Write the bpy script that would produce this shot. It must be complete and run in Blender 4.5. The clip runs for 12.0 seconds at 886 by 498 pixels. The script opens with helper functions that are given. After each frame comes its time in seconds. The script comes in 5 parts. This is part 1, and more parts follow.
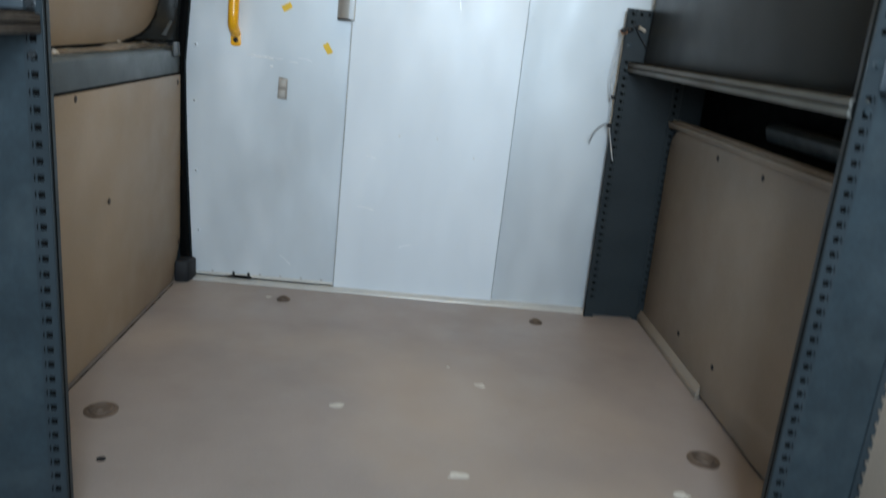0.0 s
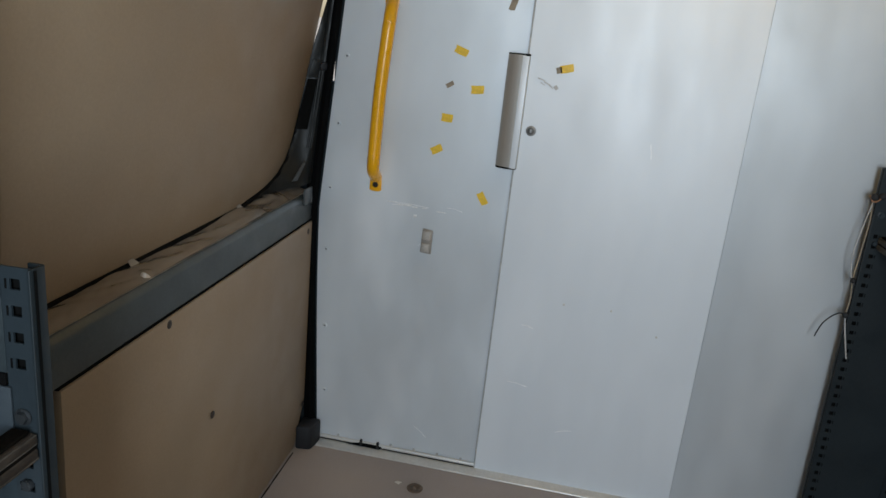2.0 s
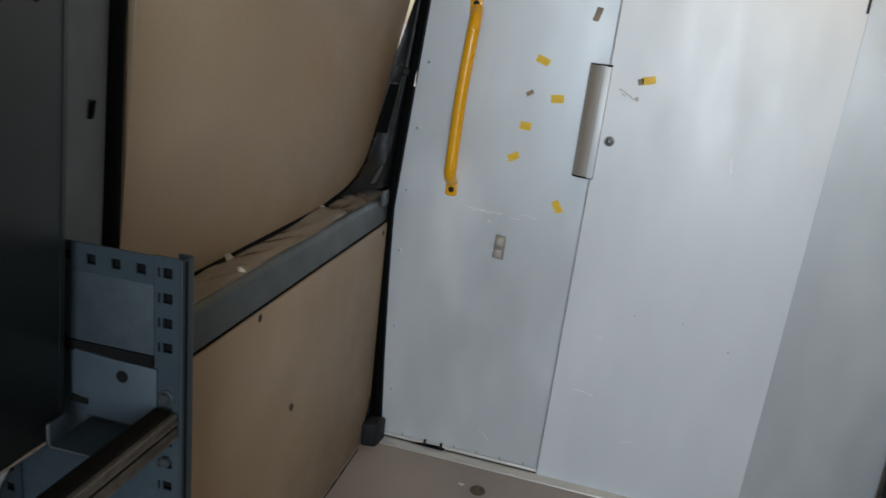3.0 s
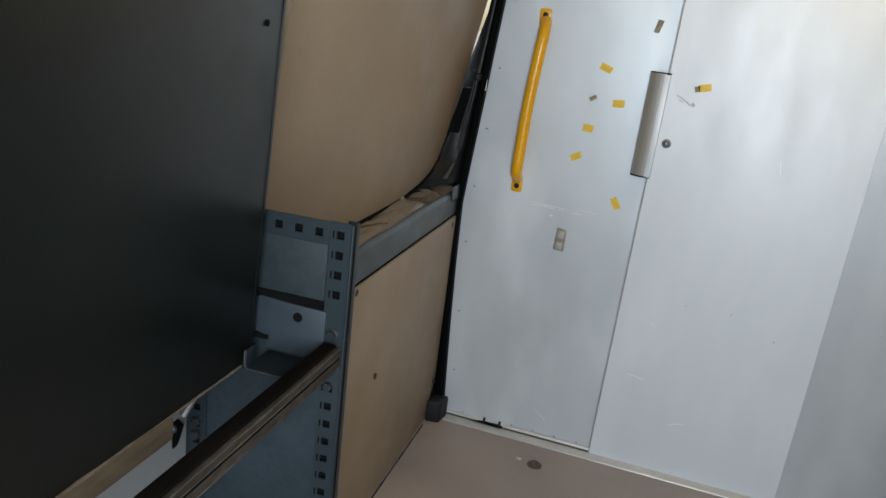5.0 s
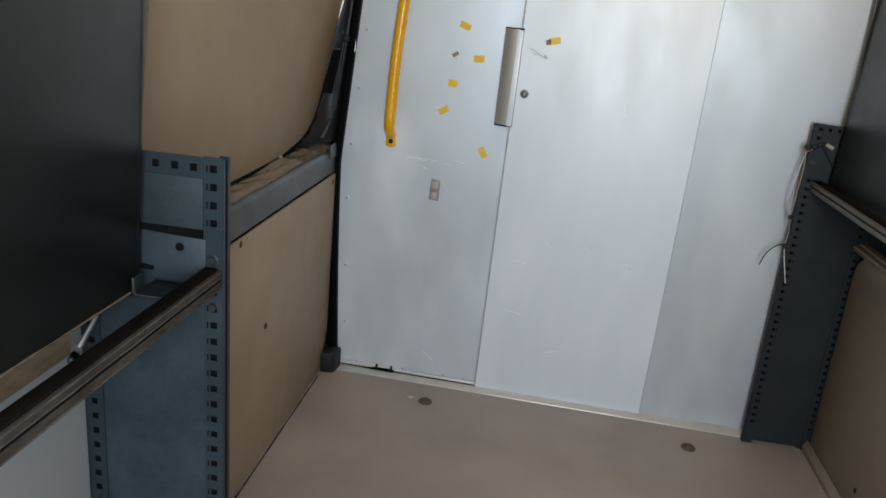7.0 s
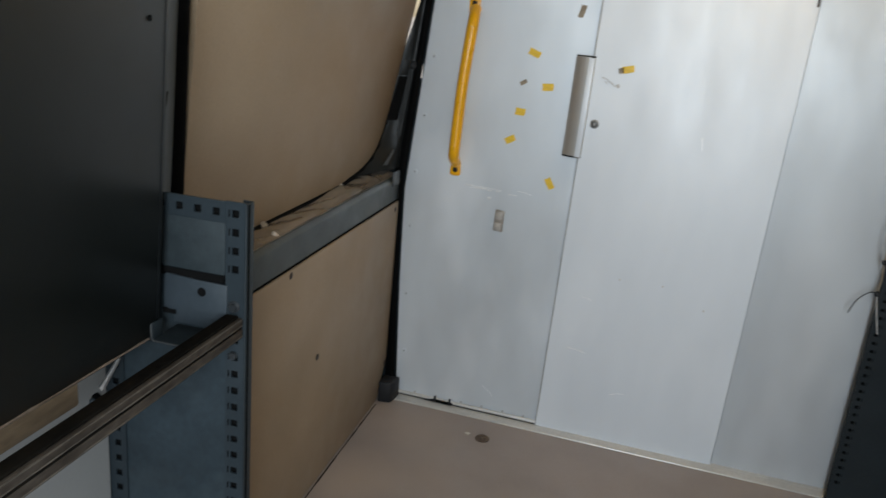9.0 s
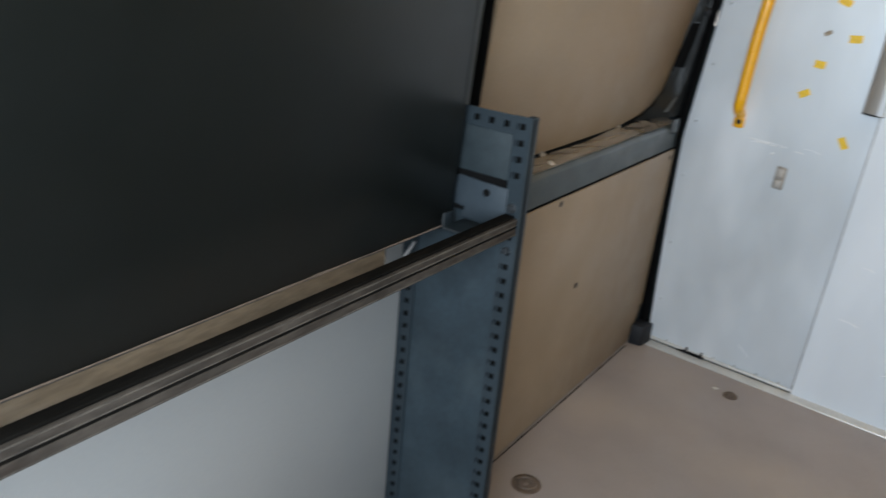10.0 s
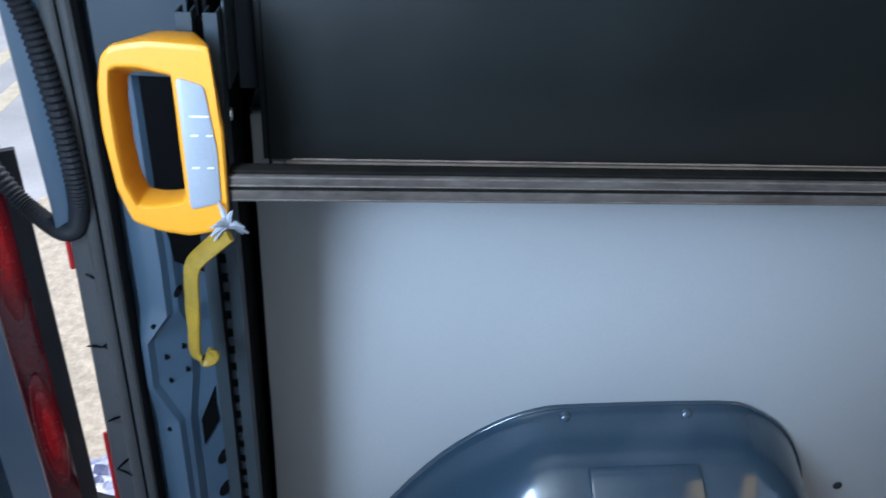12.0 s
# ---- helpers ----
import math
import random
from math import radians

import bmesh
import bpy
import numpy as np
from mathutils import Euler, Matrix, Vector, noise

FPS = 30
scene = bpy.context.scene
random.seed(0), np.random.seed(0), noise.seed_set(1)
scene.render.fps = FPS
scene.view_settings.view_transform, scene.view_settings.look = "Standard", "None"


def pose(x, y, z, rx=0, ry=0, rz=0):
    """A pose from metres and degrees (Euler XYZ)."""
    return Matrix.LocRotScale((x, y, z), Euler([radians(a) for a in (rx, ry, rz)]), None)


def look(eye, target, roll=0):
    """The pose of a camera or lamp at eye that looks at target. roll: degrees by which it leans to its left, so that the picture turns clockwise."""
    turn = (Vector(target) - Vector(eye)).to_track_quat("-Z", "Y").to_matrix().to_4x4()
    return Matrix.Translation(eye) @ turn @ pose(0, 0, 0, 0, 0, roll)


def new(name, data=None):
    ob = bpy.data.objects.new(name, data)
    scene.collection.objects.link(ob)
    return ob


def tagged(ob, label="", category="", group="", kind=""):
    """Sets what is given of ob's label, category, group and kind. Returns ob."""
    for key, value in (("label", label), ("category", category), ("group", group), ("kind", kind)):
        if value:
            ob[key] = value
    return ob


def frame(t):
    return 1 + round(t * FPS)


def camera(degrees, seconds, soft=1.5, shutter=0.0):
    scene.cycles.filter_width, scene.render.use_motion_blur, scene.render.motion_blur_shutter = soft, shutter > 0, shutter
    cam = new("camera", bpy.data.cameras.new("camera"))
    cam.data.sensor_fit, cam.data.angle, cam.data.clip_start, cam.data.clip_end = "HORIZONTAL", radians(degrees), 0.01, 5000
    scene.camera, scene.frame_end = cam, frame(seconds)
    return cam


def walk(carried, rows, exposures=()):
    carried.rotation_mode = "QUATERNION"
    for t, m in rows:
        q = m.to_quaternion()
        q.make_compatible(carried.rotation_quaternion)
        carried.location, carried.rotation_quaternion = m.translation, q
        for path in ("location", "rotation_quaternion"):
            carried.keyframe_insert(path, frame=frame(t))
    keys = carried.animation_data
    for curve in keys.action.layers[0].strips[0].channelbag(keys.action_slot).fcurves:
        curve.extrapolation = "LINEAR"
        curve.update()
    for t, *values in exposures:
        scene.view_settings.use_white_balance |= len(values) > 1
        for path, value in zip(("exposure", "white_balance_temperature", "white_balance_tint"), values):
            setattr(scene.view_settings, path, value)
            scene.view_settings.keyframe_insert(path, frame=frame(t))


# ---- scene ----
cam = camera(60.0, 12.0, shutter=0.35)
PATH = [
    (0, (0.012, -0.042, 1.002), (0.029, 1.883, 0.458), 5.2),
    (0.2, (0.018, 0.026, 1.129), (-0.009, 1.952, 0.59), 6.1),
    (0.5, (-0.031, 0.089, 1.263), (-0.15, 2.008, 0.711), 6.1),
    (0.7, (-0.096, 0.175, 1.327), (-0.255, 2.091, 0.773), 6.2),
    (1, (-0.116, 0.269, 1.376), (-0.318, 2.183, 0.835), 6.2),
    (1.5, (-0.12, 0.505, 1.391), (-0.438, 2.405, 0.854), 5.4),
    (2, (-0.116, 0.584, 1.393), (-0.481, 2.469, 0.832), 5.0),
    (2.5, (-0.157, 0.568, 1.383), (-0.561, 2.442, 0.812), 5.5),
    (3, (-0.187, 0.535, 1.394), (-0.671, 2.393, 0.834), 6.2),
    (3.5, (-0.24, 0.515, 1.419), (-0.812, 2.352, 0.873), 6.8),
    (3.7, (-0.254, 0.511, 1.415), (-0.858, 2.339, 0.874), 7.1),
    (5.3, (-0.22, 0.219, 1.403), (-0.765, 2.057, 0.834), 6.5),
    (5.5, (-0.266, 0.159, 1.412), (-0.771, 2.008, 0.842), 6.3),
    (6, (-0.302, 0.056, 1.429), (-0.727, 1.928, 0.869), 5.9),
    (6.5, (-0.198, 0.09, 1.392), (-0.53, 1.974, 0.809), 5.7),
    (6.7, (-0.149, 0.117, 1.379), (-0.458, 2.002, 0.787), 5.5),
    (8.3, (-0.097, 0.217, 1.394), (-0.415, 2.095, 0.784), 4.2),
    (8.5, (-0.1, 0.215, 1.409), (-0.462, 2.089, 0.811), 4.2),
    (8.7, (-0.091, 0.216, 1.419), (-0.524, 2.083, 0.849), 4.3),
    (9, (-0.075, 0.259, 1.414), (-0.593, 2.101, 0.834), 5.2),
    (9.5, (-0.079, 0.254, 1.391), (-0.875, 1.961, 0.72), 5.6),
    (10, (-0.001, 0.12, 1.395), (-1.097, 1.617, 0.647), 5.4),
    (10.5, (0.088, 0.019, 1.394), (-1.324, 1.178, 0.582), 5.3),
    (11, (0.144, -0.022, 1.397), (-1.455, 0.79, 0.51), 5.2),
    (11.2, (0.17, -0.079, 1.394), (-1.467, 0.626, 0.486), 5.5),
    (11.3, (0.151, -0.036, 1.373), (-1.53, 0.526, 0.448), 5.0),
    (11.4, (0.152, -0.049, 1.367), (-1.547, 0.421, 0.422), 4.7),
    (11.5, (0.139, -0.073, 1.357), (-1.562, 0.367, 0.401), 4.6),
    (11.8, (0.168, -0.113, 1.341), (-1.548, 0.137, 0.343), 4.5),
    (12, (0.177, -0.12, 1.329), (-1.537, 0.042, 0.311), 4.0),
]
walk(cam, [(t, look(eye, target, roll)) for t, eye, target, roll in PATH], [(0.0, 0.56, 6100, 5), (0.5, 0.40, 6400, 9), (1.0, 0.25, 6670, 9), (1.5, 0.15, 6680, 9), (2.0, 0.08, 6540, 9), (2.5, 0.06, 6540, 9), (3.0, 0.09, 6600, 10), (3.7, 0.15, 6740, 10), (5.5, 0.36, 6720, 10), (6.5, 0.35, 6720, 10), (8.3, 0.30, 6800, 10), (8.9, 0.24, 6800, 10), (9.4, 0.32, 6760, 10), (10.0, 0.66, 6500, 10), (10.5, 0.82, 6100, 10), (11.0, 0.97, 5550, 10), (11.5, 1.05, 5400, 10), (12.0, 0.63, 5250, 10)])

# the load space lies turned a little against the partition wall
VAN = Matrix.Rotation(radians(2.35), 4, "Z")
FLAT = Matrix.Identity(4)
# the rack side of the load space, a little lower
FOOT = 0.022
LEFT = Matrix.Translation((0, 0, -FOOT)) @ VAN

# ---- world, sun, light ----
world = bpy.data.worlds.new("sky")
scene.world = world
world.use_nodes = True
wn = world.node_tree.nodes
sky = wn.new("ShaderNodeTexSky")
sky.sky_type = "NISHITA"
sky.sun_disc = False
sky.sun_elevation = radians(55)
sky.sun_rotation = radians(-52)
wn["Background"].inputs["Strength"].default_value = 0.09
world.node_tree.links.new(sky.outputs["Color"], wn["Background"].inputs["Color"])
sun_data = bpy.data.lights.new("sun", "SUN")
sun_data.energy, sun_data.angle, sun_data.color = 4.8, radians(0.5), (1.0, 0.93, 0.82)
sun = new("sun", sun_data)
sun.matrix_world = look((-3.63, 2.84, 6.6), (0, 0, 0))

# sky light that falls in through the open rear doors
lamp_data = bpy.data.lights.new("rear_daylight", "AREA")
lamp_data.shape, lamp_data.size, lamp_data.size_y = "RECTANGLE", 0.50, 0.90
lamp_data.energy, lamp_data.color = 45.0, (0.75, 0.88, 1.0)
lamp = new("rear_daylight", lamp_data)
lamp.matrix_world = look((0.24, -0.66, 1.46), (0.06, 3.0, 1.1))

# ---- materials ----
def material(name, colour, rough=0.5, metal=0.0, vary=0.12, scale=6.0, fine=90.0, bump=0.0, bump_scale=200.0,
             rough_vary=0.1, stretch=(1, 1, 1), stain=None, stain_amount=0.0, stain_scale=3.0, coat=0.0, spec=0.5):
    """Painted or bare surface: base colour with broad and fine mottling, uneven gloss, fine relief and stains."""
    m = bpy.data.materials.new(name)
    m.use_nodes = True
    nt = m.node_tree
    n, link = nt.nodes, nt.links.new
    b = n["Principled BSDF"]
    b.inputs["Metallic"].default_value = metal
    b.inputs["Specular IOR Level"].default_value = spec
    b.inputs["Coat Weight"].default_value = coat
    b.inputs["Coat Roughness"].default_value = 0.15
    co = n.new("ShaderNodeTexCoord")
    mp = n.new("ShaderNodeMapping")
    mp.inputs["Scale"].default_value = stretch
    mp.inputs["Location"].default_value = (3.37, 1.31, 5.13)
    link(co.outputs["Object"], mp.inputs["Vector"])

    def tex(s, detail=4.0, rough_=0.55):
        t = n.new("ShaderNodeTexNoise")
        t.inputs["Scale"].default_value, t.inputs["Detail"].default_value, t.inputs["Roughness"].default_value = s, detail, rough_
        link(mp.outputs["Vector"], t.inputs["Vector"])
        return t.outputs["Fac"]

    def ramp(src, lo, hi, a, z):
        r = n.new("ShaderNodeMapRange")
        r.inputs["From Min"].default_value, r.inputs["From Max"].default_value = lo, hi
        r.inputs["To Min"].default_value, r.inputs["To Max"].default_value = a, z
        link(src, r.inputs["Value"])
        return r.outputs["Result"]

    def mul(a, c):
        x = n.new("ShaderNodeMath")
        x.operation = "MULTIPLY"
        link(a, x.inputs[0]), link(c, x.inputs[1])
        return x.outputs[0]

    broad, grain = tex(scale), tex(fine, 2.0)
    shade = mul(ramp(broad, 0.3, 0.7, 1 - vary, 1 + vary), ramp(grain, 0.3, 0.7, 1 - vary * 0.6, 1 + vary * 0.6))
    mixer = n.new("ShaderNodeMix")
    mixer.data_type, mixer.blend_type = "RGBA", "MULTIPLY"
    mixer.inputs["Factor"].default_value = 1.0
    mixer.inputs["A"].default_value = (*colour, 1)
    link(shade, mixer.inputs["B"])
    out = mixer.outputs["Result"]
    if stain:
        st = n.new("ShaderNodeMix")
        st.data_type = "RGBA"
        st.inputs["B"].default_value = (*stain, 1)
        link(out, st.inputs["A"])
        link(ramp(tex(stain_scale, 6.0 if stain_scale > 5 else 2.0, 0.65 if stain_scale > 5 else 0.5), 0.50, 0.72, 0.0, stain_amount), st.inputs["Factor"])
        out = st.outputs["Result"]
    link(out, b.inputs["Base Color"])
    link(ramp(tex(scale * 2.3, 5.0), 0.3, 0.7, max(rough - rough_vary, 0.03), min(rough + rough_vary, 1.0)), b.inputs["Roughness"])
    if bump:
        bp = n.new("ShaderNodeBump")
        bp.inputs["Strength"].default_value, bp.inputs["Distance"].default_value = bump, 0.002
        link(tex(bump_scale, 3.0), bp.inputs["Height"])
        link(bp.outputs["Normal"], b.inputs["Normal"])
    return m


ALU = material("smudged_aluminium", (0.62, 0.655, 0.69), 0.44, 0.35, 0.05, 2.6, 9, 0.0, 4, 0.11, (1, 1, 0.45), (0.86, 0.88, 0.91), 0.6, 4.2)
ALU_DOOR = material("white_door_skin", (0.685, 0.715, 0.755), 0.48, 0.15, 0.03, 2.2, 9, 0.0, 4, 0.08, (1, 1, 0.35), (0.82, 0.84, 0.87), 0.35, 4.8)
ALU_DULL = material("dull_aluminium", (0.49, 0.515, 0.54), 0.44, 0.3, 0.04, 2.4, 10, 0.0, 4, 0.09, (1, 1, 0.45), (0.66, 0.68, 0.70), 0.5, 3.8)
ALU_EDGE = material("aluminium_edge", (0.62, 0.60, 0.57), 0.4, 0.35, 0.08, 8, 120, 0.1, 300)
SATIN = material("satin_anodised", (0.50, 0.475, 0.44), 0.42, 0.6, 0.05, 10, 160, 0.1, 400, 0.08, (1, 1, 0.05))
LINING = material("tan_lining_board", (0.326, 0.238, 0.156), 0.5, 0.0, 0.07, 2.5, 160, 0.25, 350, 0.1, (1, 1, 1), (0.275, 0.203, 0.132), 0.5, 2.2)
# greyer and darker than the tan lining board
LINING_DULL = material("grey_brown_lining_board", (0.262, 0.216, 0.172), 0.55, 0.0, 0.08, 2.5, 160, 0.25, 350, 0.1, (1, 1, 1), (0.225, 0.188, 0.152), 0.5, 2.2)
MOTTLED_BROWN = material("mottled_brown_coat", (0.13, 0.098, 0.066), 0.8, 0.0, 0.3, 9, 120, 0.3, 200, 0.08, (1, 0.25, 1), (0.23, 0.20, 0.17), 0.7, 8.0, 0.0, 0.2)
WHITE = material("pale_grey_lining_board", (0.30, 0.30, 0.295), 0.38, 0.0, 0.03, 2.0, 160, 0.12, 300, 0.08, (1, 1, 1), (0.265, 0.262, 0.256), 0.4, 1.6)
FLOOR = material("worn_floor_board", (0.306, 0.254, 0.230), 0.42, 0.0, 0.1, 3.0, 260, 0.3, 420, 0.1, (1, 1, 1), (0.42, 0.335, 0.27), 0.7, 1.3)
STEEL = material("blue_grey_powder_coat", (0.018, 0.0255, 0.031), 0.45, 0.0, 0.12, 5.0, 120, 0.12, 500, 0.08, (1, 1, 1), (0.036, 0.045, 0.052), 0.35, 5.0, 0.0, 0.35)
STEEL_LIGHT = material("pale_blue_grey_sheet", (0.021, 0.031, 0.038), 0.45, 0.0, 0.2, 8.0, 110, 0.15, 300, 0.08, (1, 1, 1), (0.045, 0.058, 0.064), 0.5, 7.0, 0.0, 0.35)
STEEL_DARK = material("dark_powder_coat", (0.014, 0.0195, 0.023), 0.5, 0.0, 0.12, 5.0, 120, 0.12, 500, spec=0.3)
TRAY_UNDER = material("charcoal_tray_underside", (0.0040, 0.0052, 0.0046), 0.43, 0.0, 0.10, 3.0, 60, 0.06, 500, 0.04, spec=0.33)
LIP = material("charcoal_lip_coat", (0.0065, 0.008, 0.009), 0.42, 0.0, 0.12, 4.0, 60, 0.0, 500, 0.04, (1, 1, 1), None, 0, 3, 0.0, 0.16)
RAIL_BROWN = material("greasy_brown_steel", (0.050, 0.041, 0.034), 0.85, 0.0, 0.35, 22, 140, 0.3, 160, 0.08, (1, 0.4, 1), (0.028, 0.020, 0.016), 0.7, 16, 0.0, 0.1)
RAIL_GREY = material("scuffed_grey_steel", (0.088, 0.088, 0.080), 0.5, 0.1, 0.2, 12, 140, 0.2, 200, 0.1, (1, 0.3, 1), (0.05, 0.05, 0.048), 0.7, 14)
GREASE_BLACK = material("black_greasy_felt", (0.006, 0.0053, 0.0045), 0.85, 0.0, 0.3, 20, 140, 0.4, 220, 0.1, (1, 0.4, 1), (0.022, 0.016, 0.011), 0.4, 18, 0.0, 0.05)
STEEL_PLATE = material("pale_blue_grey_plate", (0.034, 0.044, 0.053), 0.42, 0.0, 0.12, 8.0, 110, 0.1, 300, 0.08, (1, 1, 1), (0.062, 0.074, 0.082), 0.4, 9.0, 0.0, 0.4)
STEEL_PALE = material("dusty_recessed_sheet", (0.021, 0.029, 0.033), 0.55, 0.0, 0.2, 7.0, 90, 0.15, 250, 0.08, (1, 1, 1), (0.036, 0.045, 0.050), 0.4, 9.0, 0.0, 0.3)
DULL_BOLT = material("dull_bolt_steel", (0.05, 0.054, 0.058), 0.3, 0.6, 0.2, 40, 200)
RUB = material("rubbed_tan_edge", (0.066, 0.055, 0.044), 0.75, 0.0, 0.35, 30, 160)
FILLER = material("pale_grey_filler", (0.095, 0.105, 0.105), 0.55, 0.0, 0.25, 30, 160)
BEAM = material("grey_green_beam", (0.056, 0.066, 0.067), 0.42, 0.0, 0.14, 5.0, 120, 0.1, 400, 0.08, (1, 1, 1), (0.085, 0.096, 0.096), 0.4, 5.0)
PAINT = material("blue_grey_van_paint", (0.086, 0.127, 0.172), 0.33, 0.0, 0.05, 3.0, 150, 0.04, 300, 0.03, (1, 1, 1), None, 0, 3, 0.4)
PAINT_DEEP = material("deep_blue_grey_gloss", (0.024, 0.040, 0.058), 0.15, 0.1, 0.08, 4.0, 150, 0.08, 40, 0.06, (1, 1, 1), (0.12, 0.14, 0.16), 0.3, 4.0, 0.6)
GREY_PAINT = material("grey_primer", (0.06, 0.064, 0.066), 0.42, 0.0, 0.12, 5, 150, 0.1, 300)
RUBBER_GREY = material("weathered_rubber", (0.062, 0.062, 0.060), 0.6, 0.0, 0.15, 6, 200, 0.2, 300)
BLACK = material("black_plastic", (0.016, 0.016, 0.018), 0.6, 0.0, 0.12, 8, 200, 0.2, 500, 0.08, (1, 1, 1), None, 0, 3, 0.0, 0.25)
# near-black that stands in for the shade inside holes, gaps and hollows
VOID = material("unlit_cavity_shade", (0.005, 0.005, 0.005), 0.9, 0.0, 0.2, 8, 100, spec=0.05)
# jet black of rubber and skins; also stands in for deep shade
JET = material("jet_black_and_shade", (0.003, 0.0031, 0.0033), 0.8, 0.0, 0.15, 8, 150, spec=0.05)
FRAME_DARK = material("dark_frame_paint", (0.012, 0.013, 0.013), 0.42, 0.0, 0.2, 9, 150, 0.2, 30, 0.12, spec=0.2)
TRIM = material("charcoal_trim_plastic", (0.078, 0.079, 0.080), 0.5, 0.0, 0.12, 6, 180, 0.25, 300)
PAINT_GREY = material("grey_blue_van_paint", (0.056, 0.070, 0.082), 0.4, 0.0, 0.05, 3.0, 150, 0.05, 300)
# darker copy of the pillar paint, for its shaded face
GREEN_GREY = material("shaded_grey_green_paint", (0.055, 0.062, 0.062), 0.45, 0.0, 0.08, 4, 150, 0.1, 300)
WORN = material("worn_metal_edge", (0.42, 0.42, 0.41), 0.5, 0.3, 0.4, 25, 160)
BACK = material("grey_green_tray_coat", (0.022, 0.027, 0.030), 0.42, 0.0, 0.12, 5, 40, 0.0, 400, 0.05)
YELLOW = material("yellow_enamel", (0.84, 0.40, 0.005), 0.32, 0.0, 0.06, 9, 160, 0.06, 200, 0.08, (1, 1, 1), (0.55, 0.28, 0.02), 0.25, 14, 0.3)
YELLOW_PLASTIC = material("yellow_plastic", (0.52, 0.212, 0.001), 0.5, 0.0, 0.04, 9, 220, 0.1, 500, 0.06)
YELLOW_WORN = material("dirty_yellow_strap", (0.16, 0.10, 0.004), 0.6, 0.0, 0.2, 20, 200, 0.2, 300, 0.1, (1, 1, 1), (0.13, 0.09, 0.015), 0.6, 25, 0.0, 0.3)
TAPE = material("yellow_tape", (0.78, 0.50, 0.03), 0.5, 0.0, 0.12, 25, 200, 0.1, 300)
PLATE_EDGE = material("brown_plate_edge", (0.30, 0.265, 0.23), 0.6, 0.0, 0.2, 40, 200)
PLATE_WORN = material("worn_beige_plate", (0.40, 0.365, 0.33), 0.55, 0.1, 0.2, 40, 200)
TAPE_OLD = material("brown_tape_residue", (0.30, 0.24, 0.17), 0.7, 0.0, 0.2, 40, 300)
LABEL_WHITE = material("white_paper_label", (0.78, 0.78, 0.76), 0.6, 0.0, 0.05, 20, 200)
GREY_PAD = material("light_grey_plastic", (0.20, 0.208, 0.225), 0.42, 0.0, 0.04, 12, 250, 0.1, 600)
PRINT = material("silver_print", (0.6, 0.61, 0.63), 0.4, 0.0, 0.03, 20, 200)
LOCK_STEEL = material("lock_steel", (0.30, 0.30, 0.30), 0.4, 0.4, 0.15, 40, 200)
DUSTY_ZINC = material("dusty_zinc_edge", (0.11, 0.115, 0.118), 0.45, 0.5, 0.2, 30, 200)
ZINC = material("zinc_plate", (0.42, 0.43, 0.44), 0.35, 0.9, 0.15, 20, 200, 0.1, 300)
# the film's paler patches put part of its sheen into colour
FOIL = material("creased_film", (0.38, 0.325, 0.27), 0.20, 0.5, 0.08, 9, 40, 0.0, 26, 0.05, (1, 0.5, 1), (0.52, 0.45, 0.38), 0.5, 7.0)
# brighter copy of the film colour, for folds that catch light
CURL = material("lit_film_fold", (0.50, 0.43, 0.36), 0.3, 0.1, 0.1, 20, 90)
RUST = material("rust_brown_cup", (0.15, 0.11, 0.085), 0.7, 0.0, 0.3, 30, 200)
BRASS = material("dull_ring_steel", (0.13, 0.09, 0.065), 0.55, 0.2, 0.2, 20, 200)
BROWN = material("dark_brown_screw", (0.035, 0.022, 0.015), 0.6, 0.0, 0.2, 60, 200)
PALE_TAN = material("pale_tan_edge", (0.33, 0.285, 0.23), 0.5, 0.0, 0.12, 10, 120)
PALE = material("pale_scuff", (0.62, 0.58, 0.53), 0.7, 0.0, 0.1, 40, 300)
GLUE = material("dried_glue", (0.80, 0.80, 0.80), 0.3, 0.0, 0.2, 50, 200)
SCRATCH = material("bright_scratch", (0.88, 0.88, 0.9), 0.35, 0.2, 0.1, 60, 300)
SMEAR = material("grey_smear", (0.45, 0.45, 0.45), 0.6, 0.1, 0.2, 60, 300)
PALE_GREY = material("pale_grey_residue", (0.50, 0.48, 0.46), 0.7, 0.0, 0.2, 60, 300)
WIRE = material("copper_wire", (0.32, 0.17, 0.10), 0.5, 0.2, 0.1, 30, 200)
RED_LENS = material("red_lamp_lens", (0.075, 0.003, 0.006), 0.12, 0.0, 0.15, 10, 100, 0.0, 100, 0.03, (1, 1, 1), None, 0, 3, 0.8)
LILAC = material("lilac_grey_plastic", (0.36, 0.36, 0.47), 0.35, 0.0, 0.3, 30, 120)
RED_DIM = material("dim_red_reflector", (0.15, 0.004, 0.007), 0.2, 0.0, 0.25, 40, 200, coat=0.6)
RED_MID = material("mid_red_reflector", (0.25, 0.005, 0.008), 0.22, 0.0, 0.25, 40, 200, coat=0.4)
RED_GLOW = material("red_reflector", (0.42, 0.007, 0.009), 0.25, 0.0, 0.25, 40, 200)
RED_TAPE = material("red_edge_tape", (0.65, 0.02, 0.02), 0.4, 0.0, 0.1, 20, 100)
ASPHALT = material("sunlit_concrete", (0.31, 0.297, 0.284), 0.9, 0.0, 0.2, 1.5, 120, 0.8, 90)
GRAVEL = material("pale_stone_paving", (0.40, 0.327, 0.237), 0.9, 0.0, 0.22, 24, 70, 1.0, 22)
ROAD_YELLOW = material("worn_road_yellow", (0.40, 0.34, 0.24), 0.8, 0.0, 0.2, 8, 90)
CEILING = material("translucent_roof", (0.62, 0.53, 0.40), 0.6, 0.0, 0.06, 2.0, 120)


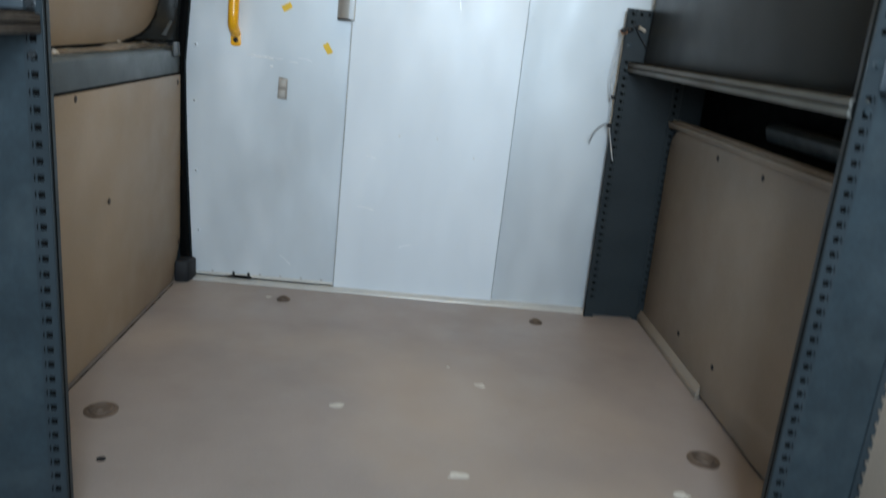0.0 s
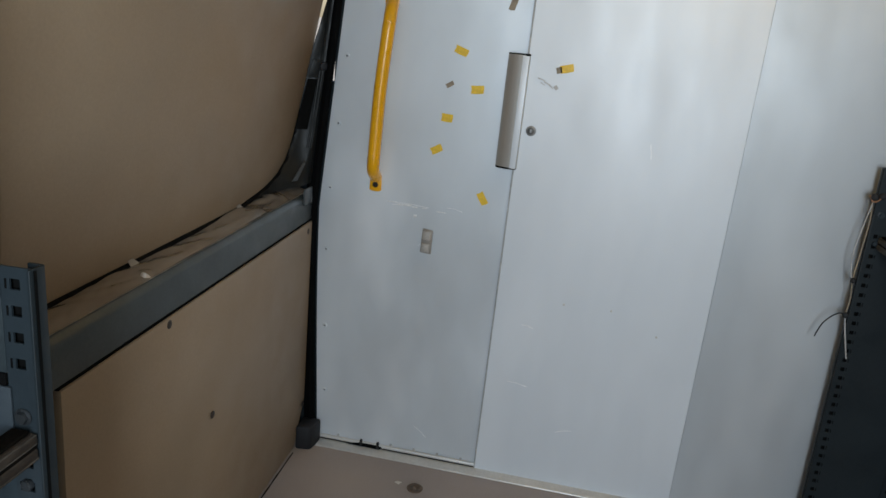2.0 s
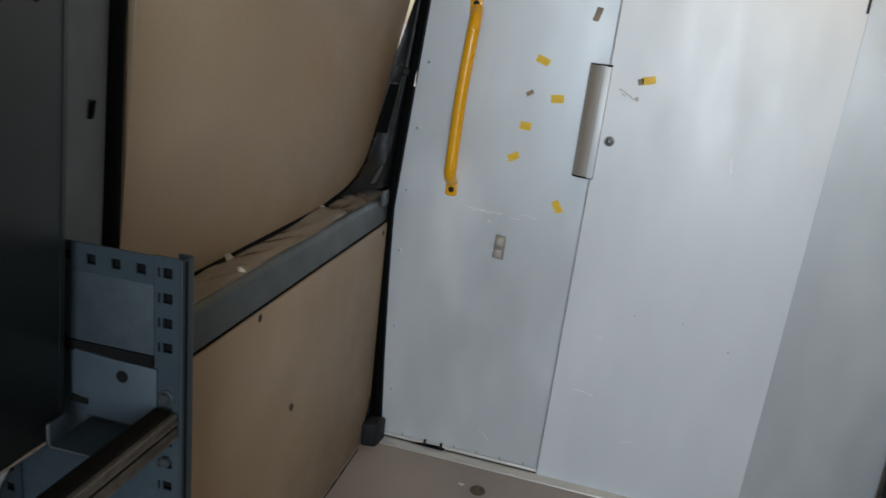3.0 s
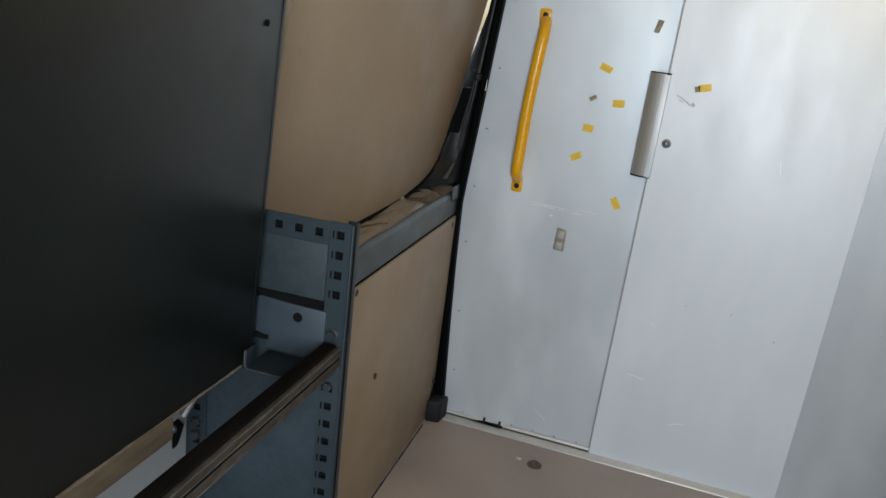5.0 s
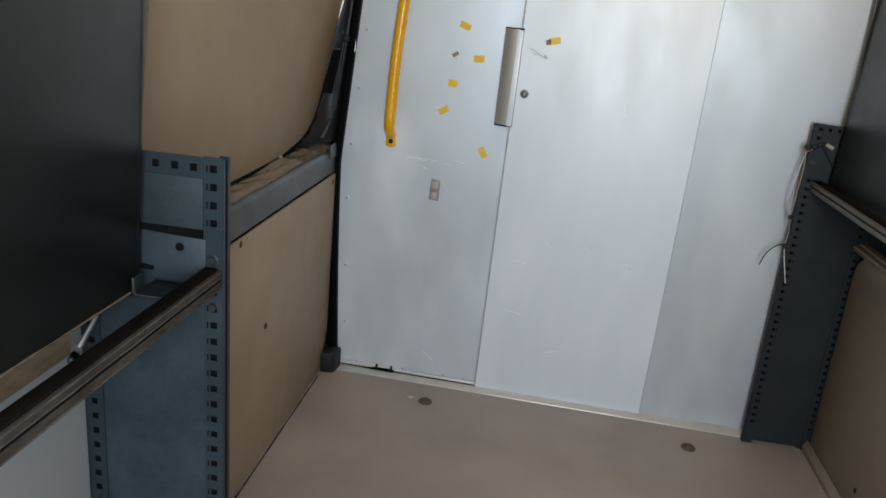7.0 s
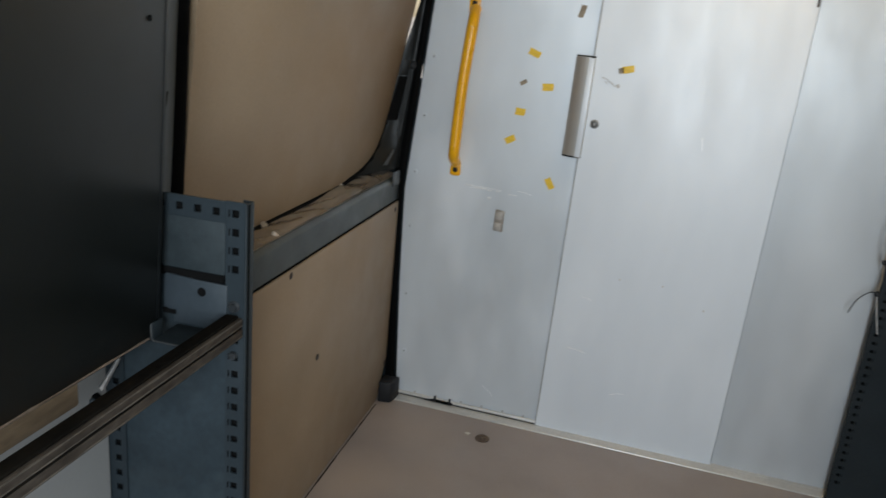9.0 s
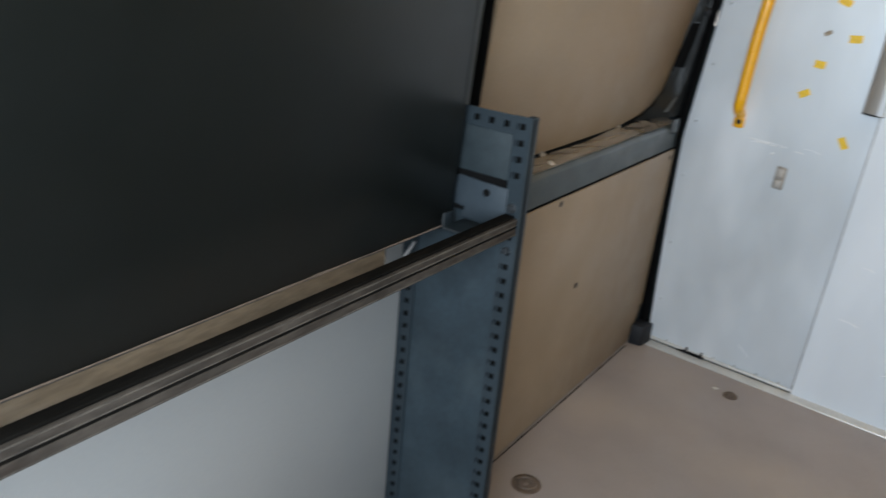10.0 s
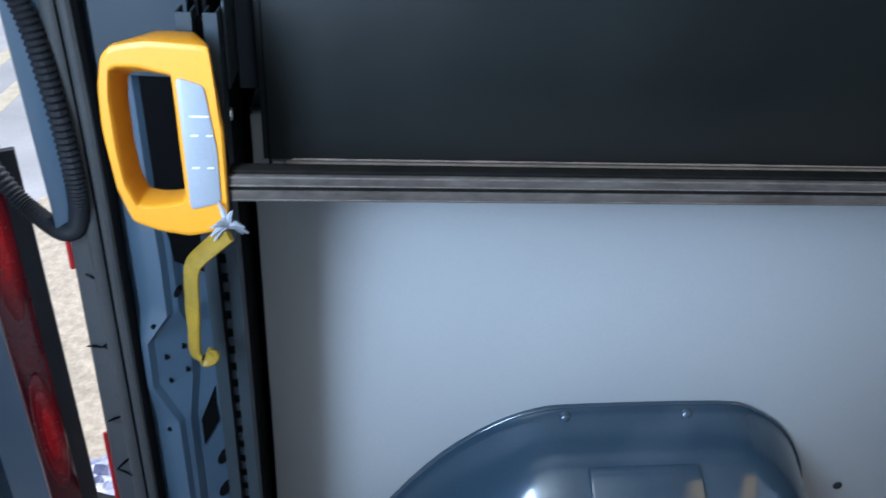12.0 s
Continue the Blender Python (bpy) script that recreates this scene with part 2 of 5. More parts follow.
def let_light_through(m, colour, share):
    """Makes a thin sheet pass part of the daylight, diffused."""
    n, link = m.node_tree.nodes, m.node_tree.links.new
    t = n.new("ShaderNodeBsdfTranslucent")
    t.inputs["Color"].default_value = (*colour, 1)
    x = n.new("ShaderNodeMixShader")
    x.inputs["Fac"].default_value = share
    link(n["Principled BSDF"].outputs["BSDF"], x.inputs[1])
    link(t.outputs["BSDF"], x.inputs[2])
    link(x.outputs["Shader"], n["Material Output"].inputs["Surface"])


let_light_through(CEILING, (0.85, 0.68, 0.46), 0.012)
ROOF_LIGHT = material("clear_roof_panel", (0.8, 0.7, 0.52), 0.5, 0.0, 0.03, 2.0, 120)
let_light_through(ROOF_LIGHT, (1.0, 0.66, 0.20), 0.84)

# ---- building helpers ----
BASE = {}


def thing(name, at, label, category, frame_of=VAN, group="", kind=""):
    """A top-level Empty at the base of a thing; its parts are given in the load space's metres."""
    ob = new(name)
    ob.empty_display_size = 0.05
    ob.matrix_world = frame_of @ Matrix.Translation(at)
    BASE[ob.name] = Vector(at)
    return tagged(ob, label, category, group, kind)


def finish(name, bm, mat, smooth=35):
    bmesh.ops.recalc_face_normals(bm, faces=bm.faces[:])
    me = bpy.data.meshes.new(name)
    bm.to_mesh(me)
    bm.free()
    for m in (mat if isinstance(mat, (list, tuple)) else [mat]):
        me.materials.append(m)
    if smooth:
        me.shade_smooth()
        me.set_sharp_from_angle(angle=radians(smooth))
    return me


def part(name, bm, mat, parent, label="", smooth=35):
    """One mesh under a thing or a part."""
    base = BASE[parent.name]
    bm.transform(Matrix.Translation(-base))
    ob = new(name, finish(name, bm, mat, smooth))
    ob.parent = parent
    BASE[ob.name] = base
    return tagged(ob, label)


def single(name, bm, mat, label, category, at=(0, 0, 0), frame_of=VAN, group="", kind="", smooth=35):
    """A top-level thing or piece of the setting that is one mesh."""
    bm.transform(Matrix.Translation(-Vector(at)))
    ob = new(name, finish(name, bm, mat, smooth))
    ob.matrix_world = frame_of @ Matrix.Translation(at)
    BASE[ob.name] = Vector(at)
    return tagged(ob, label, category, group, kind)


def box(x0, x1, y0, y1, z0, z1, bevel=0.0, bm=None, seg=2):
    into = bm or bmesh.new()
    b = bmesh.new()
    bmesh.ops.create_cube(b, size=1.0)
    b.transform(Matrix.Translation(((x0 + x1) / 2, (y0 + y1) / 2, (z0 + z1) / 2)) @ Matrix.Diagonal((x1 - x0, y1 - y0, z1 - z0, 1)))
    if bevel:
        bmesh.ops.bevel(b, geom=b.edges[:], offset=bevel, segments=seg, affect="EDGES", profile=0.5)
    return merge(into, b)


def merge(into, b):
    me = bpy.data.meshes.new("tmp")
    b.to_mesh(me)
    b.free()
    into.from_mesh(me)
    bpy.data.meshes.remove(me)
    return into


def prism(points, depth, bm=None, bevel=0.0):
    """A closed outline of 3D points pushed along the vector depth."""
    into = bm or bmesh.new()
    b = bmesh.new()
    f = b.faces.new([b.verts.new(p) for p in points])
    got = bmesh.ops.extrude_face_region(b, geom=[f])
    bmesh.ops.translate(b, vec=depth, verts=[v for v in got["geom"] if isinstance(v, bmesh.types.BMVert)])
    bmesh.ops.recalc_face_normals(b, faces=b.faces[:])
    if bevel:
        bmesh.ops.bevel(b, geom=b.edges[:], offset=bevel, segments=2, affect="EDGES", profile=0.5)
    return merge(into, b)


def tube(path, radius, sides=12, bm=None, flat=1.0, closed=False):
    """A round bar along a path; radius may be a list. flat squeezes it across."""
    b = bm or bmesh.new()
    pts = [Vector(p) for p in path]
    rings = []
    up = Vector((0.13, 0.21, 0.97)).normalized()
    for i, p in enumerate(pts):
        d = (pts[min(i + 1, len(pts) - 1)] - pts[max(i - 1, 0)]).normalized()
        s = d.cross(up).normalized()
        w = s.cross(d).normalized()
        r = radius[i] if isinstance(radius, (list, tuple)) else radius
        rings.append([b.verts.new(p + s * math.cos(a) * r * flat + w * math.sin(a) * r) for a in (2 * math.pi * k / sides for k in range(sides))])
    for a, c in zip(rings, rings[1:]):
        for k in range(sides):
            b.faces.new((a[k], a[(k + 1) % sides], c[(k + 1) % sides], c[k]))
    b.faces.new(rings[0][::-1]), b.faces.new(rings[-1])
    return b


def bend(points, steps=8):
    """A smooth curve through the points."""
    p = [Vector(q) for q in points]
    p = [p[0] * 2 - p[1]] + p + [p[-1] * 2 - p[-2]]
    out = []
    for a, b, c, d in zip(p, p[1:], p[2:], p[3:]):
        for k in range(steps):
            t = k / steps
            out.append(0.5 * (2 * b + (c - a) * t + (2 * a - 5 * b + 4 * c - d) * t * t + (3 * b - a - 3 * c + d) * t ** 3))
    return out + [p[-2]]


def disc(at, normal, radius, depth, sides=20, bm=None, dome=0.0, hole=0.0):
    """A washer, bolt head or plug with a bevelled rim, standing on a surface."""
    b = bmesh.new()
    prof = [(radius, 0), (radius, depth * 0.7), (radius * 0.86, depth), (max(hole, 0.0), depth + dome)]
    if hole:
        prof += [(hole, 0)]
    rings = []
    for r, h in prof:
        if r < 1e-6:
            rings.append([b.verts.new((0, 0, h))])
        else:
            rings.append([b.verts.new((r * math.cos(2 * math.pi * k / sides), r * math.sin(2 * math.pi * k / sides), h)) for k in range(sides)])
    for a, c in zip(rings, rings[1:]):
        for k in range(sides):
            if len(c) == 1:
                b.faces.new((a[k], a[(k + 1) % sides], c[0]))
            else:
                b.faces.new((a[k], a[(k + 1) % sides], c[(k + 1) % sides], c[k]))
    b.transform(Matrix.Translation(at) @ Vector(normal).to_track_quat("Z", "Y").to_matrix().to_4x4())
    return merge(bm or bmesh.new(), b)


def holed_sheet(us, vs, holes, place, thick, bm=None):
    """A sheet on a grid of lines us by vs with the cells in holes left open; place(u, v) gives the 3D point, thick the vector of its thickness."""
    b = bmesh.new()
    grid = [[b.verts.new(place(u, v)) for v in vs] for u in us]
    faces = [b.faces.new((grid[i][j], grid[i + 1][j], grid[i + 1][j + 1], grid[i][j + 1]))
             for i in range(len(us) - 1) for j in range(len(vs) - 1) if (i, j) not in holes]
    got = bmesh.ops.extrude_face_region(b, geom=faces)
    bmesh.ops.translate(b, vec=thick, verts=[v for v in got["geom"] if isinstance(v, bmesh.types.BMVert)])
    bmesh.ops.delete(b, geom=[v for v in b.verts if not v.link_faces], context="VERTS")
    return merge(bm or bmesh.new(), b)


# ---- the shell of the load space ----
single("floor", box(-1.06, 1.06, -0.60, 2.96, -0.05, 0.0), FLOOR, "worn grey-brown coated plywood van floor", "floor", kind="structure")
# roof stays out of view; its translucency is added for soft top light
b = bmesh.new()
xs_, ys_ = (-1.06, -0.05, 0.80, 1.06), (-0.62, 1.90, 2.88, 2.96)
g = [[b.verts.new((x, y, 1.95)) for y in ys_] for x in xs_]
for i in range(3):
    for j in range(3):
        if (i, j) != (1, 1):
            b.faces.new((g[i][j], g[i + 1][j], g[i + 1][j + 1], g[i][j + 1]))
single("ceiling", b, CEILING, "unseen cream van roof that lets a little light through", "ceiling", kind="structure")
# unseen panel, added to throw warm light on the partition's top
b = bmesh.new()
b.faces.new([b.verts.new(q) for q in ((-0.05, 1.90, 1.952), (0.80, 1.90, 1.952), (0.80, 2.88, 1.952), (-0.05, 2.88, 1.952))])
single("unseen_roof_light", b, ROOF_LIGHT, "unseen translucent roof panel added for warm light from above", "roof light", kind="structure")


def lean(z):
    return max(0.0, z - 0.95) * 0.085


# rear half of the near side: pale grey lining board in two pieces round the shelf
w = prism([(-0.80, -0.262, FOOT), (-0.80, 1.186, FOOT), (-0.80, 1.186, 0.985), (-0.80, -0.262, 0.985)], (-0.02, 0, 0), bevel=0.003)
wl = single("wall_left_rear_lower", w, WHITE, "pale grey lining board behind the shelving around a wheel arch", "wall lining", frame_of=LEFT, kind="structure")
w = prism([(-0.858, -0.214, 0.99), (-0.858, 1.240, 0.99), (-0.858 + lean(1.93), 1.240, 1.93), (-0.858 + lean(1.93), -0.214, 1.93)], (-0.02, 0, 0), bevel=0.003)
single("wall_left_rear_upper", w, WHITE, "plain pale grey lining board behind the folded shelf", "wall lining", frame_of=LEFT, kind="structure")
single("trim_lining_ledge", box(-0.90, -0.80, -0.262, 1.186, 0.975, 0.985, 0.002), STEEL_DARK, "dark metal ledge behind the shelf", "ledge", frame_of=LEFT, kind="structure")
# outer skin that closes the place
single("wall_left_skin", box(-1.02, -0.99, -0.45, 1.60, 0.0, 1.95), JET, "dark painted outer skin behind the linings", "wall", kind="structure")
single("wall_right_skin", box(1.03, 1.06, -0.60, 2.96, 0.0, 1.95), JET, "dark painted outer skin behind the linings", "wall", kind="structure")

# body pillar between shelving and side door
lo = [(-0.868, 1.238), (-0.864, 1.325), (-0.890, 1.488), (-0.985, 1.51), (-0.985, 1.238)]
pil = thing("body_pillar", (-0.9, 1.4, 0.0), "blue-grey painted body pillar beside the side door", "pillar", kind="structure")
# one pillar, three colours: lit strip bright, turned-away faces darkened for shade
for name_, k0, k1, mat_, lab_ in (("lit_face", 0, 1, PAINT, ""), ("door_face", 1, 2, GREEN_GREY, "pillar face, its shade put into a darker grey-green"), ("rear_face", 2, 3, STEEL_DARK, "")):
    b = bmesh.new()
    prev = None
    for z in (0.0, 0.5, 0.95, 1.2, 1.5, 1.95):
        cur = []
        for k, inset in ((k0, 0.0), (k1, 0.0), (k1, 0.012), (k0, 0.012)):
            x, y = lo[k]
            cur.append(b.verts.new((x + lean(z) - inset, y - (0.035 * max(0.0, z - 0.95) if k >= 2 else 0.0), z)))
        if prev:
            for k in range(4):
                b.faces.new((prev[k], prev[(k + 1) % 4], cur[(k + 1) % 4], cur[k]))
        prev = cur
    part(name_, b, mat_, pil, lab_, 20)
part("fold", tube([(-0.8645 + lean(z), 1.325, z) for z in (0.0, 0.95, 1.4, 1.94)], 0.0035, 8), PAINT, pil)
part("slot", prism([(-0.8575, 1.431, 1.224), (-0.8590, 1.440, 1.224), (-0.8575, 1.444, 1.248), (-0.8560, 1.435, 1.248)], (0.0022, 0.0004, 0)), VOID, pil, "black slot in the pillar")
single("paper_tag", prism([(-0.8290, 1.225, 1.289), (-0.8285, 1.258, 1.284), (-0.8270, 1.262, 1.301), (-0.8275, 1.226, 1.306)], (-0.003, 0, 0), bevel=0.001), LABEL_WHITE,
              "small white paper tag stuck on the pillar edge", "tag", (-0.842, 1.25, 1.285))

# seal beside the pillar
seal = [(-0.897 + lean(z), 1.514 - 0.06 * max(0.0, z - 0.95), z) for z in (0.0, 0.4, 0.87, 1.0, 1.4, 1.94)]
single("trim_door_seal", tube(seal, 0.018, 10, flat=0.9), JET, "black rubber door seal", "seal", kind="structure")

# ---- side door: lower board, beam, ledge with film, upper board ----
door = thing("sliding_side_door", (-0.9, 2.2, 0.0), "closed sliding side door lined with tan boards and creased film", "door", kind="structure")
panel = prism([(-0.857, 1.60, 0.012), (-0.857, 2.735, 0.012), (-0.852, 2.812, 0.16), (-0.848, 2.815, 0.771), (-0.848, 1.60, 0.771)], (-0.018, 0, 0), bevel=0.0025)
lower = part("lower_board", panel, LINING, door, "tan lining board with screw holes")
part("board_edge", box(-0.872, -0.853, 1.60, 2.812, 0.7712, 0.7765), VOID, door, "dark gap over the board")
beam = bmesh.new()
prism([(-0.852, 1.57, 0.777), (-0.852, 1.57, 0.852), (-0.862, 1.57, 0.866), (-0.95, 1.57, 0.862), (-0.95, 1.57, 0.777)], (0, 1.25, 0), beam, 0.004)
part("beam", beam, BEAM, door, "blue-grey pressed metal beam")
part("beam_plate", box(-0.8505, -0.847, 2.735, 2.80, 0.835, 0.885, 0.004), GREY_PAINT, door, "small pressed plate on the beam")
# creased film over the ledge
def height(y, table):
    """Smooth height along the film from a few folds and hollows."""
    for (a, p), (c, q) in zip(table, table[1:]):
        if y <= c:
            v = (y - a) / (c - a)
            return p + (q - p) * v * v * (3 - 2 * v)
    return table[-1][1]


front_folds = ((1.60, 0.0), (1.82, 0.0), (2.07, 0.007), (2.20, 0.0), (2.28, 0.0), (2.44, 0.015), (2.47, 0.013), (2.50, 0.001), (2.61, 0.002), (2.64, 0.006), (2.66, 0.001), (2.80, 0.004))
back_folds = ((1.60, 0.002), (1.96, 0.003), (2.10, 0.0), (2.20, 0.001), (2.45, 0.011), (2.49, 0.006), (2.54, 0.003), (2.61, 0.008), (2.64, 0.014), (2.66, 0.010), (2.80, 0.020))
b = bmesh.new()
nu, nv = 300, 14
rows = []
for i in range(nu + 1):
    y = 1.60 + 1.20 * i / nu
    row = []
    for j in range(nv + 1):
        t = j / nv
        x = -0.8630 - 0.0715 * t
        k = t * t * (3 - 2 * t)
        z = 0.8678 + (1 - k) * height(y - 0.05 * t, front_folds) * min(1.0, 0.25 + 3 * t) + k * height(y, back_folds) + (0.0065 * abs(noise.noise((y * 8.5 + t * 1.7, t * 1.1, 6.3))) + 0.0035 * abs(noise.noise((y * 17 - t * 2.3, t * 1.5, 2.1)))) * min(1.0, 0.2 + 2.5 * t)
        z += 0.004 * max(0.0, 1.0 - (((y - 1.915) / 0.020) ** 2 + ((t - 0.25) / 0.2) ** 2)) ** 0.5   # blister
        row.append(b.verts.new((x, y, z)))
    rows.append(row)
for r0, r1 in zip(rows, rows[1:]):
    for j in range(nv):
        b.faces.new((r0[j], r1[j], r1[j + 1], r0[j + 1]))
film = part("film", b, FOIL, door, "creased brownish protective film on the ledge", 22)
# thin pale line stands in for the highlight on the front edge
part("film_edge", tube([(-0.8640, 1.60 + 0.0203 * k, 0.8665) for k in range(60)], [0.0004 + 0.0012 * abs(noise.noise((k * 0.31, 4.0, 0))) for k in range(60)], 5), PALE_TAN, film, "pale line for the highlight along the film's edge")
for x_, y_, w_, h_ in ((-0.876, 1.893, 0.014, 0.012), (-0.880, 2.44, 0.016, 0.007)):
    b = bmesh.new()
    prev = None
    for k in range(9):
        a = -1 + k / 4
        cur = [b.verts.new((x_ + a * w_, y_ + 0.010 * a * a, 0.8675)), b.verts.new((x_ + a * w_ * 0.8, y_ + 0.010 * a * a + 0.004, 0.8685 + h_ * (1 - a * a)))]
        if prev:
            b.faces.new((prev[0], cur[0], cur[1], prev[1]))
        prev = cur
    part("curl", b, CURL, film, "curled fold of the film, coloured brighter as if lit", 60)
for y_, z_, d_ in ((2.45, 0.880, 1.0), (1.94, 0.876, 1.0)):
    part("torn_tab", prism([(-0.928, y_, z_ - 0.004), (-0.926, y_ + 0.030 * d_, z_ - 0.006), (-0.930, y_ + 0.012 * d_, z_ + 0.010), (-0.931, y_ - 0.006 * d_, z_ + 0.009)], (-0.001, 0, 0)), PALE_TAN, film, "torn pale tab of film")


def belt(z, off=0.0):
    return -0.94 + off + max(0.0, z - 0.87) * 0.17


def bend_flat(pts):
    return [(p.x, p.y) for p in bend([(y, z, 0) for y, z in pts], 4)]


# upper board with its rounded lower corner, leaning inwards
edge = [(1.587, 0.874), (2.40, 0.878), (2.52, 0.887), (2.63, 0.902), (2.71, 0.927), (2.762, 0.967), (2.790, 1.03), (2.804, 1.12), (2.812, 1.25), (2.823, 1.45), (2.83, 1.94), (1.46, 1.94)]
b = prism([(belt(z, 0.003), y, z) for y, z in edge], (-0.016, 0, 0), bevel=0.002)
part("upper_board", b, LINING, door, "tan lining board over the window area")
part("board_gap", tube([(belt(z, 0.001), y, z - 0.004) for y, z in bend_flat(edge[:8])], 0.0085, 6), VOID, door, "dark gap under the board's cut edge")


def corner(z, u, out=0.0):
    """A place on the pressed frame between the board's edge (u = 0) and the partition's seal (u = 1)."""
    k = [q for q in edge[1:11] if q[1] <= z][-1]
    n = [q for q in edge[1:11] if q[1] > z] or [k]
    n = n[0]
    y = k[0] if n == k else k[0] + (n[0] - k[0]) * (z - k[1]) / (n[1] - k[1])
    a = Vector((belt(z, -0.008), y - 0.004, z))
    far = -0.95 + 0.088 * max(0.0, z - 0.82) + 0.083
    c = Vector((far, 2.838, z))
    return a.lerp(c, u) + Vector((0.55, -0.83, 0.0)) * out


b = bmesh.new()
prev = None
for z in (0.889, 0.90, 0.925, 0.965, 1.03, 1.12, 1.2, 1.25, 1.285, 1.35, 1.45, 1.7, 1.94):
    slit = 0.12 if z < 1.28 else min(0.12 + 2.4 * (z - 1.285), 0.56)   # daylight shows through the gap beside the board
    cur = [b.verts.new(corner(z, u, o)) for u, o in ((0.0, 0.0), (slit, 0.006), (max(0.3, slit + 0.03), 0.008), (0.62, 0.006), (0.70, 0.014), (0.86, 0.015), (1.0, 0.0))]
    if prev:
        for k in range(1 if z > 1.3 else 0, 6):
            b.faces.new((prev[k], prev[k + 1], cur[k + 1], cur[k]))
    prev = cur
part("corner_frame", b, FRAME_DARK, door, "dark grey pressed corner of the door frame", 60)
part("latch_recess", prism([corner(1.055, 0.10, 0.009), corner(1.055, 0.55, 0.009), corner(1.205, 0.62, 0.009), corner(1.205, 0.18, 0.009)], (0.002, -0.003, 0), bevel=0.0008), VOID, door, "black latch recess")
for u in (0.66, 0.78):
    part("rod", tube([corner(z, u, 0.016) for z in (1.0, 1.06, 1.12, 1.2, 1.23)], 0.0035, 8), FRAME_DARK, door, "dark latch rod")
part("catch_plate", prism([corner(1.21, 0.16, 0.010), corner(1.21, 0.62, 0.010), corner(1.262, 0.66, 0.010), corner(1.262, 0.22, 0.010)], (0.003, -0.005, 0), bevel=0.001), FRAME_DARK, door, "dark catch plate")
# paler tab puts a glint on the dark frame into colour
part("glint_fold", prism([corner(0.905, 0.55, 0.010), corner(0.905, 0.66, 0.010), corner(0.955, 0.72, 0.010), corner(0.955, 0.64, 0.010)], (0.002, -0.003, 0), bevel=0.0008), GREY_PAINT, door, "grey tab standing in for a glint on the frame")
part("bolt", disc(corner(1.245, 0.8, 0.012), (0.55, -0.83, 0), 0.013, 0.012, 14, dome=0.004), BLACK, door)
# white strip stands in for daylight leaking past the door board
part("pale_edge", prism([corner(1.225, 0.0, 0.009), corner(1.225, 0.05, 0.009), corner(1.262, 0.07, 0.009), corner(1.262, 0.0, 0.009)], (0.001, -0.002, 0)), LABEL_WHITE, door, "white strip standing in for daylight at the door edge")
for y, z in ((2.136, 0.450), (1.943, 0.757), (2.785, 0.15), (2.782, 0.745)):
    p = disc((-0.8492, y, z), (1, 0, 0), 0.0095, 0.002, 12)
    part("screw_hole", p, BROWN, lower, "dark screw hole")
single("wall_left_door_skin", box(-1.02, -0.985, 1.50, 3.03, 0.0, 1.98), STEEL_DARK, "outer skin of the side door", "wall", kind="structure")

single("trim_floor_joint", tube([(-0.8545, 1.60 + 0.0375 * k, 0.0015 + 0.001 * noise.noise((k * 0.7, 1.0, 0.0))) for k in range(31)], [0.0015 + 0.0022 * abs(noise.noise((k * 0.6, 9.0, 0.0))) for k in range(31)], 6), GREASE_BLACK, "dark grime in the joint between floor and side door", "joint", kind="structure")

# ---- partition wall ----
PY = 2.80


def pleft(z):
    """Left edge of the partition: bellied at belt height, leaning in above it."""
    if z < 0.82:
        return -0.925 - 0.025 * math.sin(z / 0.82 * math.pi / 2)
    return -0.95 + 0.088 * (z - 0.82)


wall = thing("wall_partition", (0, PY, 0), "smudged aluminium partition wall with sliding door", "partition wall", FLAT, kind="structure")
zs = [0.012 + 1.93 * k / 24 for k in range(25)]


def seam1(z):
    return -0.375 + 0.021 * z


def seam2(z):
    return 0.239 + 0.020 * z


def sheet(left, right, y, thick, name, mat, label, z0=0.012):
    b = bmesh.new()
    cols = 10
    grid = []
    for z in zs:
        z = max(z, z0)
        a, c = left(z), right(z)
        grid.append([b.verts.new((a + (c - a) * k / cols, y + 0.0022 * noise.noise((a + (c - a) * k / cols * 2.2, z * 1.6, 7.0)), z)) for k in range(cols + 1)])
    faces = [b.faces.new((p[k], p[k + 1], q[k + 1], q[k])) for p, q in zip(grid, grid[1:]) for k in range(cols)]
    got = bmesh.ops.extrude_face_region(b, geom=faces)
    bmesh.ops.translate(b, vec=(0, thick, 0), verts=[v for v in got["geom"] if isinstance(v, bmesh.types.BMVert)])
    return part(name, b, mat, wall, label, 30)


sheet(pleft, lambda z: seam1(z) - 0.003, PY, 0.012, "fixed_panel", ALU, "smudged aluminium sheet with tape remains")
sheet(seam1, seam2, PY - 0.012, 0.014, "sliding_door", ALU_DOOR, "off-white sliding door leaf")
sheet(lambda z: seam2(z) + 0.003, lambda z: 0.93, PY + 0.002, 0.012, "side_panel", ALU_DULL, "dull grey aluminium sheet")
part("backing", box(-0.925, 1.0, PY + 0.02, PY + 0.05, 0.0, 1.95), STEEL_DARK, wall)
part("backing", box(-1.17, -0.927, PY + 0.02, PY + 0.05, 0.0, 1.2), STEEL_DARK, wall)
part("door_edge", prism([(seam1(0.012) - 0.004, PY - 0.015, 0.012), (seam1(0.012) - 0.0005, PY - 0.015, 0.012), (seam1(1.94) - 0.0005, PY - 0.015, 1.94), (seam1(1.94) - 0.004, PY - 0.015, 1.94)], (0, 0.012, 0), bevel=0.001), SMEAR, wall, "folded edge of the door leaf")
part("door_guide", box(0.262, 0.268, PY - 0.016, PY - 0.011, 1.53, 1.94, 0.001), BLACK, wall, "thin black guide strip")
